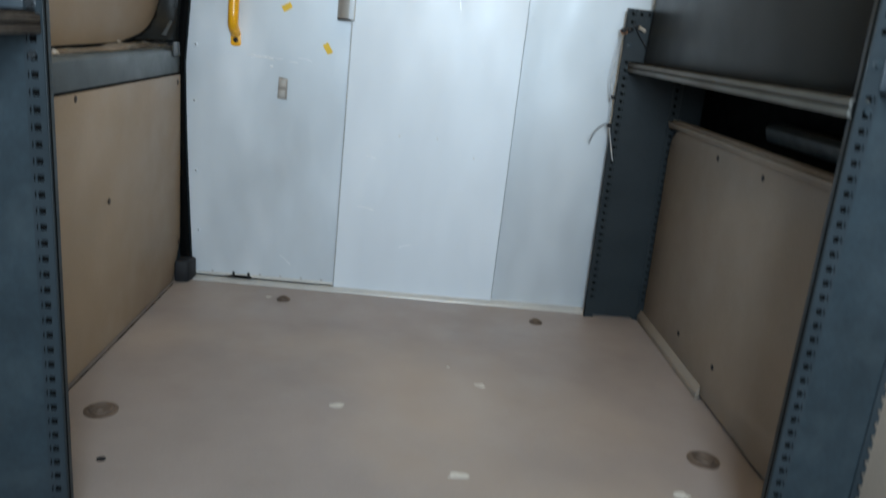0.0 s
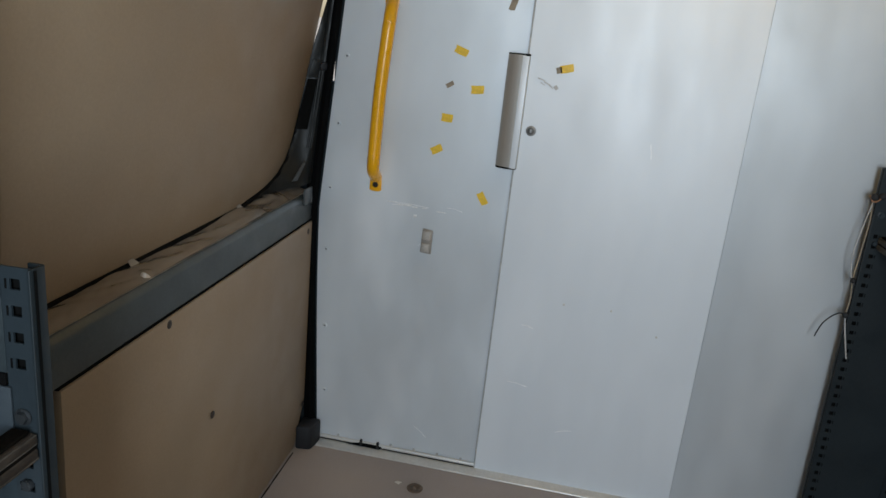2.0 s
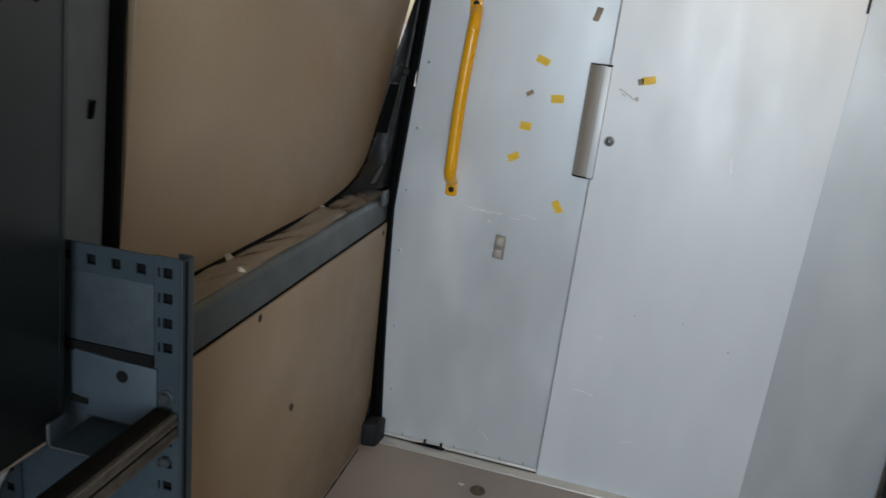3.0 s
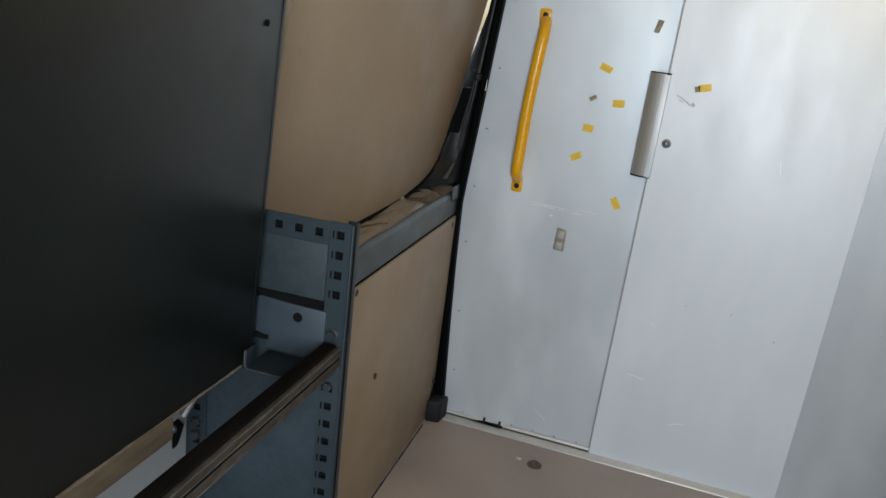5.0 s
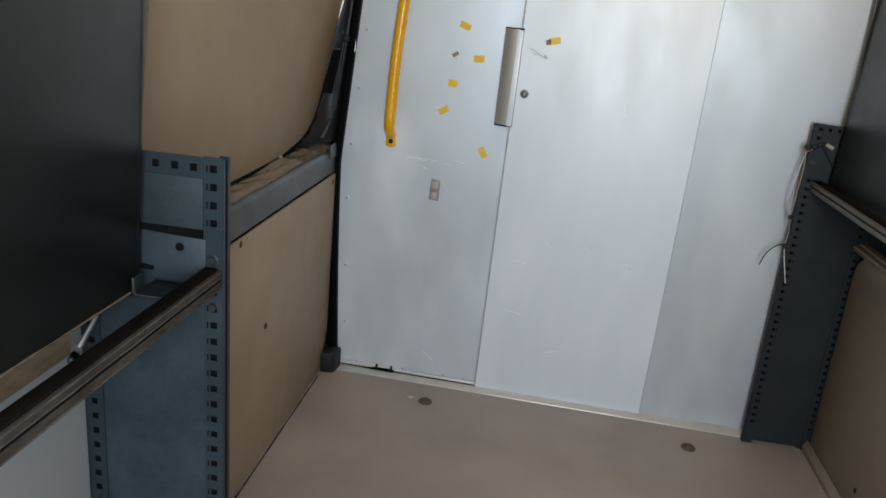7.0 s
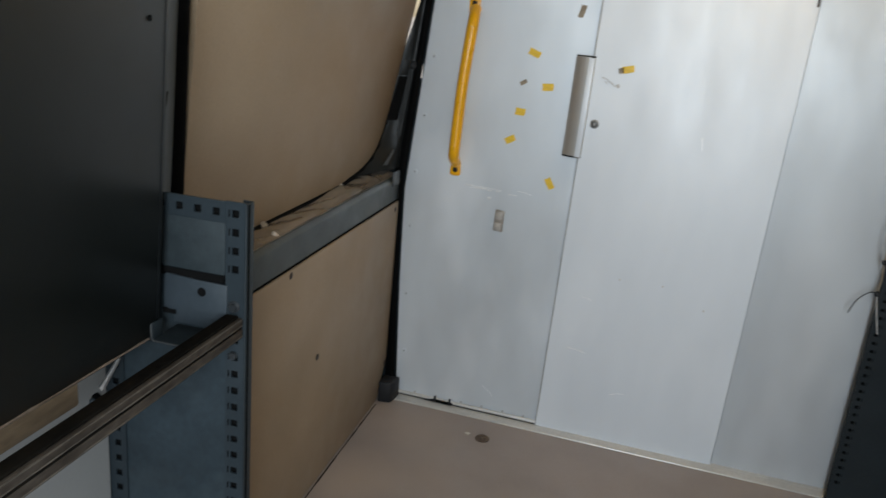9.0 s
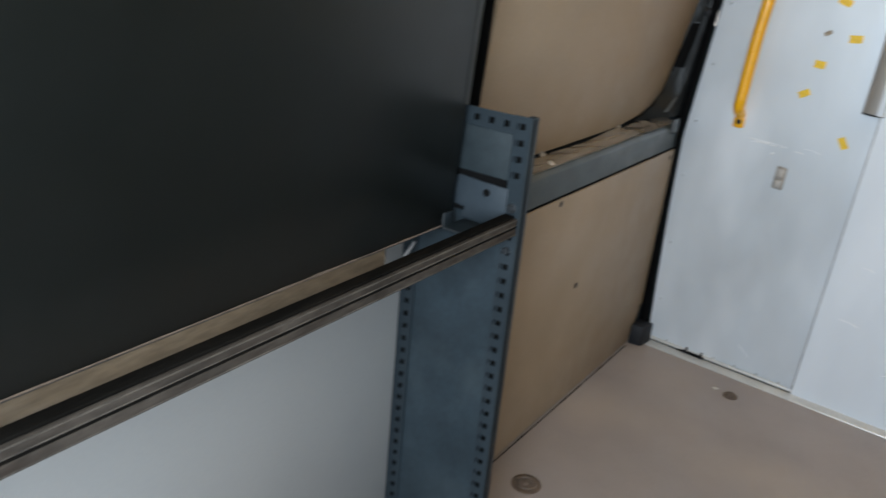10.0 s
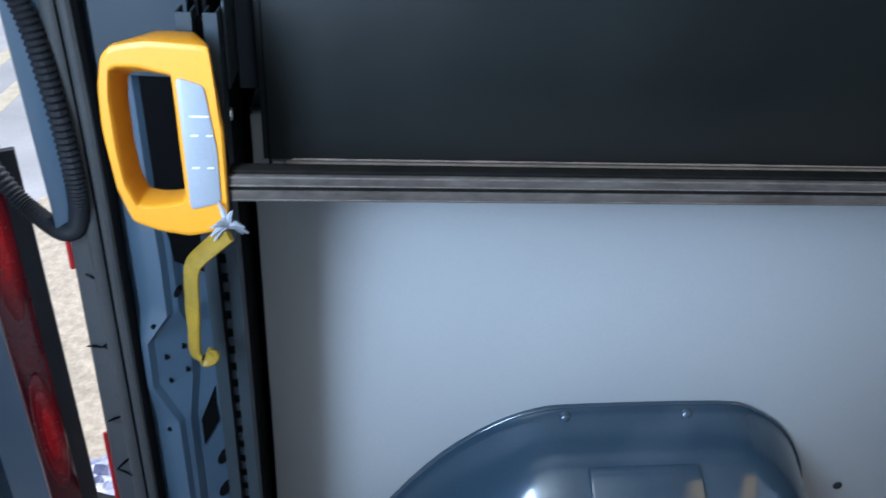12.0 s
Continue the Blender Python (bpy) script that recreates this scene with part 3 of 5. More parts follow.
# sill strip
sill = prism([(-0.93, PY - 0.044, 0.0), (-0.93, PY - 0.042, 0.004), (-0.93, PY - 0.016, 0.012), (-0.93, PY + 0.01, 0.012), (-0.93, PY + 0.01, 0.0)], (1.56, 0, 0), bevel=0.0008)
part("sill", sill, ALU_EDGE, wall, "aluminium threshold strip")
part("panel_foot", tube([(-0.915 + 0.0536 * k, PY - 0.006, 0.021) for k in range(11)], 0.0065, 10), ALU_EDGE, wall, "rounded bright foot strip")
# thin black strip stands in for the foot strip's shadow
part("foot_shadow", box(-0.915, -0.378, PY - 0.010, PY - 0.002, 0.0125, 0.0145), VOID, wall, "dark strip for the shadow under the foot strip")
part("sill_gap", prism([(-0.815, PY - 0.0165, 0.014), (-0.700, PY - 0.0165, 0.012), (-0.692, PY - 0.0165, 0.021), (-0.705, PY - 0.0165, 0.025), (-0.770, PY - 0.0165, 0.024)], (0, 0.006, 0), bevel=0.001), VOID, wall, "dark broken spot in the strip")
for x in (-0.764, -0.706):
    part("clip", box(x - 0.004, x + 0.004, PY - 0.020, PY - 0.010, 0.014, 0.038, 0.0015), BLACK, wall)
for x in (-0.85, -0.665, -0.585, -0.505, -0.425):
    part("rivet", disc((x, PY, 0.030), (0, -1, 0), 0.0045, 0.003, 8, dome=0.001), SMEAR, wall)
for z in (0.19, 0.42, 0.68, 0.88, 1.08, 1.28, 1.5):
    rv = part("rivet", disc((pleft(z) + 0.028, PY, z), (0, -1, 0), 0.0085, 0.0045, 12, hole=0.0032), ALU, wall)
    # dark centre puts the shading of the small bump into colour
    part("recess", disc((pleft(z) + 0.028, PY - 0.0004, z), (0, -1, 0), 0.0032, 0.0006, 8), TRIM, rv)
for x, z in ((-0.16, 0.618), (-0.02, 0.62), (0.12, 0.56)):
    part("rivet", disc((x, PY - 0.0125, z), (0, -1, 0), 0.0035, 0.002, 8, dome=0.001), ALU_EDGE, wall)
lk = part("lock", disc((-0.318, PY - 0.0125, 1.122), (0, -1, 0), 0.0145, 0.005, 24, dome=0.002), LOCK_STEEL, wall, "round grey steel cylinder lock")
part("barrel", disc((-0.318, PY - 0.0172, 1.122), (0, -1, 0), 0.0098, 0.0026, 18), TRIM, lk, "dark lock barrel")
part("keyway", box(-0.3205, -0.3155, PY - 0.0208, PY - 0.0192, 1.117, 1.127, 0.0005), LOCK_STEEL, lk, "steel keyway")

# pull handle: a bent sheet over the seam
b = bmesh.new()
prof = [(-0.341, PY - 0.014), (-0.342, PY - 0.040), (-0.353, PY - 0.044)]
for k in range(1, 9):
    a = math.pi / 2 * k / 8
    prof.append((-0.353 - 0.050 * math.sin(a), PY - 0.016 - 0.028 * math.cos(a)))
for k in range(10):
    p, q = prof[k], prof[k + 1]
    vs_ = [b.verts.new((p[0] - 0.006, p[1], 1.012)), b.verts.new((q[0] - 0.006, q[1], 1.012)), b.verts.new((q[0], q[1], 1.33)), b.verts.new((p[0], p[1], 1.33))]
    b.faces.new(vs_)
bmesh.ops.remove_doubles(b, verts=b.verts[:], dist=0.0005)
hd = part("pull_handle", b, SATIN, wall, "curved satin metal door pull", 60)
part("bright_strip", prism([(-0.3655, PY - 0.0455, 1.014), (-0.3475, PY - 0.0455, 1.014), (-0.3415, PY - 0.0455, 1.328), (-0.3595, PY - 0.0455, 1.328)], (0, -0.002, 0), bevel=0.0008), ALU_DOOR, hd, "pale front strip of the pull")
for z, dx in ((1.012, -0.006), (1.33, 0.0)):
    part("end_cap", prism([(x + dx, y, z - 0.002) for x, y in prof] + [(-0.403 + dx, PY - 0.014, z - 0.002)], (0, 0, 0.005)), JET, hd, "dark end cap")

# black seal up the partition's edge and rubber block at its foot
path = [(pleft(z) - 0.015, PY - 0.012, z) for z in zs]
single("trim_partition_backing", tube([(x - 0.016, y + 0.022, z) for x, y, z in path], 0.02, 8), JET, "black foam strip behind the partition seal", "seal", frame_of=FLAT, kind="structure")
single("trim_partition_seal", tube(path, 0.0115, 10), JET, "black rubber seal along the partition", "seal", frame_of=FLAT, kind="structure")
b = prism([(-0.970, 2.71, 0.0), (-0.918, 2.72, 0.0), (-0.908, 2.79, 0.0), (-0.970, 2.79, 0.0)], (0, 0, 0.085), bevel=0.009)
single("rubber_buffer", b, BLACK, "worn black rubber buffer block in the floor corner", "buffer", (-0.94, 2.75, 0.0), FLAT)

# grab handle
gh = thing("grab_handle", (-0.77, PY, 0.90), "long yellow enamelled steel grab handle bolted to the partition", "handle", FLAT)
off = PY - 0.052
bar = [(-0.776, PY - 0.006, 0.932), (-0.777, PY - 0.014, 0.938), (-0.780, PY - 0.040, 0.958), (-0.781, off, 0.985), (-0.7795, off, 1.03), (-0.773, off, 1.2), (-0.760, off, 1.36), (-0.757, off, 1.39), (-0.757, PY - 0.040, 1.416), (-0.757, PY - 0.014, 1.438), (-0.757, PY - 0.006, 1.444)]
part("bar", tube(bend([(x + 0.005 + 0.009 * max(0.0, min(1.0, (z - 0.93) / 0.05, (1.46 - z) / 0.05)), y, z) for x, y, z in bar], 6), 0.0185, 16), YELLOW, gh)
for x, z, dz in ((-0.770, 0.908, -1), (-0.755, 1.461, 1)):
    f = part("foot", prism([(x - 0.019, PY - 0.0015, z + dz * 0.017), (x - 0.010, PY - 0.0015, z + dz * 0.021), (x + 0.010, PY - 0.0015, z + dz * 0.021), (x + 0.019, PY - 0.0015, z + dz * 0.017), (x + 0.018, PY - 0.0015, z - dz * 0.03), (x - 0.018, PY - 0.0015, z - dz * 0.03)], (0, -0.006, 0), bevel=0.003), YELLOW, gh, "flattened handle foot")
    part("bolt_hole", disc((x, PY - 0.0075, z), (0, -1, 0), 0.009, 0.0015, 14, hole=0.0), BLACK, f, "dark bolt head")

# tape remains on the partition
TAPES = [(-0.540, 1.324, 0.040, 0.022, -22), (-0.484, 1.221, 0.038, 0.024, 3), (-0.566, 1.132, 0.034, 0.024, -6), (-0.590, 1.037, 0.036, 0.022, 28), (-0.439, 0.906, 0.040, 0.022, -60), (-0.238, 1.303, 0.038, 0.022, 12)]


def tape(x, z, w_, h, turn, mat, name, label, y):
    c, s = math.cos(radians(turn)), math.sin(radians(turn))
    pts = []
    for u, v in ((-0.5, -0.5), (-0.1, -0.53), (0.46, -0.45), (0.5, 0.1), (0.47, 0.5), (0.05, 0.47), (-0.52, 0.44), (-0.46, 0.0)):
        pts.append((x + (u * c * w_ - v * s * h), y, z + (u * s * w_ + v * c * h)))
    return single(name, prism(pts, (0, -0.0012, 0)), mat, label, "tape", (x, y, z), FLAT, group="tape pieces on the partition")


for x, z, w_, h, a in TAPES:
    tape(x, z, w_, h, a, TAPE, "tape_piece", "torn piece of yellow tape on the aluminium partition", (PY - 0.0135) if x > -0.36 else PY - 0.003)
tape(-0.259, 1.297, 0.016, 0.017, 14, TAPE_OLD, "tape_residue", "brown tape residue on the sliding door", PY - 0.0135)
tape(-0.566, 1.228, 0.024, 0.013, 30, TAPE_OLD, "tape_residue", "small grey-brown tape residue", PY - 0.003)
tape(-0.405, 1.465, 0.018, 0.040, -15, TAPE_OLD, "tape_residue", "torn brown tape residue", PY - 0.003)
tape(-0.402, 1.572, 0.030, 0.016, 10, TAPE, "tape_piece", "torn piece of yellow tape on the aluminium partition", PY - 0.003)
for x, z, w_, h_, a in ((-0.305, 1.268, 0.022, 0.003, -18), (-0.288, 1.258, 0.020, 0.003, -25), (-0.300, 1.256, 0.014, 0.0025, -30), (-0.276, 1.250, 0.016, 0.003, -38), (-0.262, 1.249, 0.012, 0.010, -50)):
    tape(x, z, w_, h_, a, PALE_GREY, "tape_residue", "faint grey scraped tape residue on the sliding door", PY - 0.0135)
lt = thing("latch_plate", (-0.597, PY, 0.72), "small worn beige catch plate stuck on the partition", "latch", FLAT)
part("plate", prism([(-0.616, PY - 0.002, 0.715), (-0.581, PY - 0.002, 0.712), (-0.579, PY - 0.002, 0.788), (-0.612, PY - 0.002, 0.792)], (0, -0.006, 0), bevel=0.003), PLATE_EDGE, lt, "brownish backing")
part("upper_pad", box(-0.609, -0.585, PY - 0.016, PY - 0.008, 0.757, 0.786, 0.004), PLATE_WORN, lt, "beige-grey pad")
part("lower_pad", box(-0.612, -0.586, PY - 0.016, PY - 0.008, 0.718, 0.746, 0.004), PLATE_WORN, lt, "beige pad")

# bright smear of old glue below the handle
random.seed(19)
for x, z, l, h in ((-0.715, 0.861, 0.030, 0.004), (-0.675, 0.856, 0.045, 0.006), (-0.642, 0.853, 0.018, 0.005), (-0.612, 0.853, 0.014, 0.003), (-0.560, 0.848, 0.030, 0.003), (-0.640, 0.826, 0.010, 0.009)):
    tape(x, z, l, h, random.uniform(-6, 2), GLUE, "glue_smear", "dried whitish glue smear on the aluminium partition", PY - 0.003)
# scratches and dents
random.seed(11)
sc = bmesh.new()
for x, z, l, a in ((-0.66, 0.858, 0.12, -2), (-0.69, 0.853, 0.05, 4), (-0.52, 0.86, 0.05, -8), (-0.57, 0.10, 0.055, -38), (-0.62, 0.735, 0.01, 30)):
    c, s = math.cos(radians(a)), math.sin(radians(a))
    tube([(x - c * l / 2, PY - 0.0012, z - s * l / 2), (x, PY - 0.0014, z + 0.003), (x + c * l / 2, PY - 0.0012, z + s * l / 2)], 0.0009, 5, sc)
part("scratch", sc, SCRATCH, wall, "bright scratches")
sc = bmesh.new()
for x, z, l, a in ((-0.27, 0.335, 0.06, -8), (-0.26, 0.53, 0.035, -10), (-0.11, 0.20, 0.05, 15), (0.02, 1.1, 0.04, -80)):
    c, s = math.cos(radians(a)), math.sin(radians(a))
    tube([(x - c * l / 2, PY - 0.0132, z - s * l / 2), (x, PY - 0.0134, z + 0.003), (x + c * l / 2, PY - 0.0132, z + s * l / 2)], 0.0012, 5, sc)
part("scratch", sc, SCRATCH, wall, "bright scratches")


# ---- shelving ----
def upright(x_front, x_back, y, top, parent, mat, first, foot=0.0, face=-1, fitted=True):
    """A slotted sheet-metal upright: edge columns and a top row of square holes, folded flanges, a recessed infill sheet."""
    s = 1 if x_back < x_front else -1           # +1: front edge at the larger x
    p = 0.0272
    bolt_mat = DULL_BOLT if s > 0 else STEEL_LIGHT
    h = 0.0055
    us = [0, 0.019 - h, 0.019 + h, 0.034, abs(x_front - x_back) - 0.034, abs(x_front - x_back) - 0.019 - h, abs(x_front - x_back) - 0.019 + h, abs(x_front - x_back)]
    zrows = [top - 0.017 - p * k for k in range(int((top - 0.06) / p))]
    vs = [foot]
    for z in reversed(zrows):
        vs += [z - h, z + h]
    vs.append(top)
    holes = set()
    nz = len(vs) - 1
    for k in range(1, nz, 2):
        z = (vs[k] + vs[k + 1]) / 2
        if not (0.965 < z < 1.056):
            holes |= {(1, k), (5, k)}
    for k in range(nz):                          # open middle, filled by the recessed sheet
        if vs[k + 1] > 0.04:
            holes |= {(3, k)}
    up_ = part("upright", holed_sheet(us, vs, holes, lambda u, v: (x_front - s * u, y, v), (0, 0.0025, 0)), mat, parent, first, 20)
    # top row of holes: a second narrow sheet
    inner = abs(x_front - x_back) - 0.068
    n = int(inner / p)
    us2 = [0.034]
    for k in range(n):
        c = 0.034 + inner / n * (k + 0.5)
        us2 += [c - h, c + h]
    us2.append(abs(x_front - x_back) - 0.034)
    part("top_strip", holed_sheet(us2, [top - 0.032, top - 0.017 - h, top - 0.017 + h, top - 0.001], {(k, 1) for k in range(1, len(us2) - 1, 2)}, lambda u, v: (x_front - s * u, y + face * 0.001, v), (0, 0.0025, 0)), mat, up_, "", 20)
    part("front_flange", box(min(x_front, x_front - s * 0.003), max(x_front, x_front - s * 0.003), y - 0.004, y + 0.018, foot, top, 0.0008), STEEL_DARK, up_)
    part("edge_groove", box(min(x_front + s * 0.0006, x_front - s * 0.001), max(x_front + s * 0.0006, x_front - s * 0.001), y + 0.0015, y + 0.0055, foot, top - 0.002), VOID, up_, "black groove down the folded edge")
    part("front_return", box(min(x_front - s * 0.002, x_front - s * 0.016), max(x_front - s * 0.002, x_front - s * 0.016), y + 0.015, y + 0.018, foot, top), STEEL_DARK, up_)
    part("back_flange", box(min(x_back, x_back + s * 0.003), max(x_back, x_back + s * 0.003), y - 0.004, y + 0.026, foot, top, 0.0008), mat, up_)
    part("infill_sheet", box(min(x_front - s * 0.03, x_back + s * 0.03), max(x_front - s * 0.03, x_back + s * 0.03), y + 0.004, y + 0.007, foot + 0.01, top - 0.028), STEEL_LIGHT if mat is STEEL else mat, up_, "recessed infill sheet")
    if fitted:
        # darker fold here: shade beside the window is put into its colour
        part("window_edge", box(min(x_back + s * 0.034, x_back + s * 0.048), max(x_back + s * 0.034, x_back + s * 0.048), y - 0.001, y + 0.004, top - 0.118, top - 0.034, 0.001), STEEL_DARK, up_, "shaded fold beside the window")
        plate_mat = STEEL_PLATE if mat is STEEL else mat
        part("stiffener", prism([(x_front - s * u, y - 0.0035, z) for u, z in ((0.030, 0.972), (0.116, 0.972), (0.116, 0.990), (0.132, 0.993), (0.132, top - 0.124), (0.128, top - 0.120), (0.080, top - 0.123), (0.030, top - 0.124))], (0, 0.003, 0), bevel=0.0008), plate_mat, up_, "pale bolted stiffener plate")
        part("notch", box(min(x_front - s * 0.112, x_front - s * 0.134), max(x_front - s * 0.112, x_front - s * 0.134), y - 0.0045, y - 0.001, 0.984, 0.991), VOID, up_, "dark notch")
        part("window_sheet", box(min(x_front - s * 0.036, x_back + s * 0.05), max(x_front - s * 0.036, x_back + s * 0.05), y + 0.0015, y + 0.0038, top - 0.117, top - 0.033, 0.0008), STEEL_PALE if mat is STEEL else mat, up_, "dusty recessed sheet")
        # black strip painted in for the shadow line under the window
        part("window_shade", box(min(x_front - s * 0.036, x_back + s * 0.05), max(x_front - s * 0.036, x_back + s * 0.05), y - 0.0012, y + 0.003, top - 0.1235, top - 0.1110), VOID, up_, "dark strip for the shadow line under the window")
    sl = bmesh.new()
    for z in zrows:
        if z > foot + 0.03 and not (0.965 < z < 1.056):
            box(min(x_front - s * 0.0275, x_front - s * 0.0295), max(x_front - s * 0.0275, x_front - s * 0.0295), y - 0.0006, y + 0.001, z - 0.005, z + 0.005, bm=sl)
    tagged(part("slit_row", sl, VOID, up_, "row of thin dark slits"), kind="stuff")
    # black strips behind the holes stand in for shade within the folds
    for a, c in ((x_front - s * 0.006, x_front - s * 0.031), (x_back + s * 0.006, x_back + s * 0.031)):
        part("hollow", box(min(a, c), max(a, c), y + 0.008, y + 0.010, foot, top - 0.004), VOID, up_, "black strip for the shade inside the folded edge")
    part("hollow", box(min(x_front, x_back) + 0.03, max(x_front, x_back) - 0.03, y + 0.008, y + 0.010, top - 0.0275, top - 0.006), VOID, up_, "black strip for the shade inside the folded edge")
    hb_ = part("bolt", disc((x_front - s * 0.020, y - 0.0010, 1.011), (0, -1, 0), 0.0068, 0.005, 6), bolt_mat, up_, "bolt head")
    part("washer", disc((x_front - s * 0.020, y - 0.0008, 1.011), (0, -1, 0), 0.0092, 0.0015, 16), bolt_mat, hb_)
    part("bolt", disc((x_front - s * 0.020, y - 0.0005, 0.935), (0, -1, 0), 0.007, 0.005, 6), bolt_mat, up_, "bolt head")
    if fitted:
        part("round_hole", disc((x_front - s * 0.070, y - 0.0036, 1.026), (0, -1, 0), 0.0068, 0.001, 16), VOID, up_, "dark round hole")
        part("bracket", prism([(x_front - s * 0.035, y - 0.065, 0.964), (x_front - s * 0.112, y - 0.065, 0.964), (x_front - s * 0.112, y, 0.964), (x_front - s * 0.035, y, 0.964)], (0, 0, 0.004), bevel=0.001), STEEL_DARK, up_, "folded steel bracket")
        part("bracket_edge", tube([(x_front - s * 0.035, y - 0.0655, 0.967), (x_front - s * 0.108, y - 0.0655, 0.967), (x_front - s * 0.1115, y - 0.0655, 0.972), (x_front - s * 0.1115, y - 0.0655, 0.992)], 0.0009, 6), DUSTY_ZINC, up_, "bright cut edge of the bracket")
        part("bracket_lug", box(min(x_front - s * 0.109, x_front - s * 0.113), max(x_front - s * 0.109, x_front - s * 0.113), y - 0.065, y - 0.04, 0.964, 0.992, 0.001), STEEL_DARK, up_)
    return up_


def rail(y0, y1, x_front, s, parent, z0, z1, skin, deep=0.034):
    """The folded angle rail between two uprights: a grooved front face with rubbed edges and a black greasy felt on its top."""
    zm = (z0 + z1) / 2
    prof = [(0.0, z0), (0.0, zm - 0.003), (0.003, zm - 0.001), (0.003, zm + 0.001), (0.0, zm + 0.003), (0.0, z1 - 0.003), (0.003, z1), (deep, z1), (deep, z1 - 0.003), (0.006, z1 - 0.003), (0.006, z0 + 0.003), (0.016, z0 + 0.003), (0.016, z0)]
    b = prism([(x_front - s * u, y0, z) for u, z in prof], (0, y1 - y0, 0), bevel=0.0006)
    r = part("rail", b, skin, parent, "worn folded steel rail")
    part("felt_strip", box(min(x_front - s * 0.005, x_front - s * (deep - 0.001)), max(x_front - s * 0.005, x_front - s * (deep - 0.001)), y0 + 0.004, y1 - 0.004, z1 + 0.0004, z1 + 0.005, 0.0015), GREASE_BLACK, r, "black greasy felt strip")
    part("groove", box(min(x_front - s * 0.001, x_front - s * 0.0034), max(x_front - s * 0.001, x_front - s * 0.0034), y0, y1, zm - 0.0016, zm + 0.0016), GREASE_BLACK, r, "dark groove")
    for u_, z_ in ((0.001, z1 - 0.0015), (0.0002, zm + 0.004), (0.0005, z0 + 0.002)):
        part("worn_edge", tube([(x_front - s * u_, y0 + (y1 - y0) * k / 50, z_) for k in range(51)], [0.0006 + 0.0013 * abs(noise.noise((k * 0.45, z_ * 90, 1.0))) for k in range(51)], 5), RUB, r, "rubbed bright edge")
    return r


def loft(a, c, bm=None):
    """A closed profile a drawn over to the profile c."""
    b = bmesh.new()
    v, w_ = [b.verts.new(q) for q in a], [b.verts.new(q) for q in c]
    for k in range(len(a)):
        b.faces.new((v[k], v[(k + 1) % len(a)], w_[(k + 1) % len(a)], w_[k]))
    b.faces.new(v), b.faces.new(w_[::-1])
    bmesh.ops.recalc_face_normals(b, faces=b.faces[:])
    return merge(bm or bmesh.new(), b)


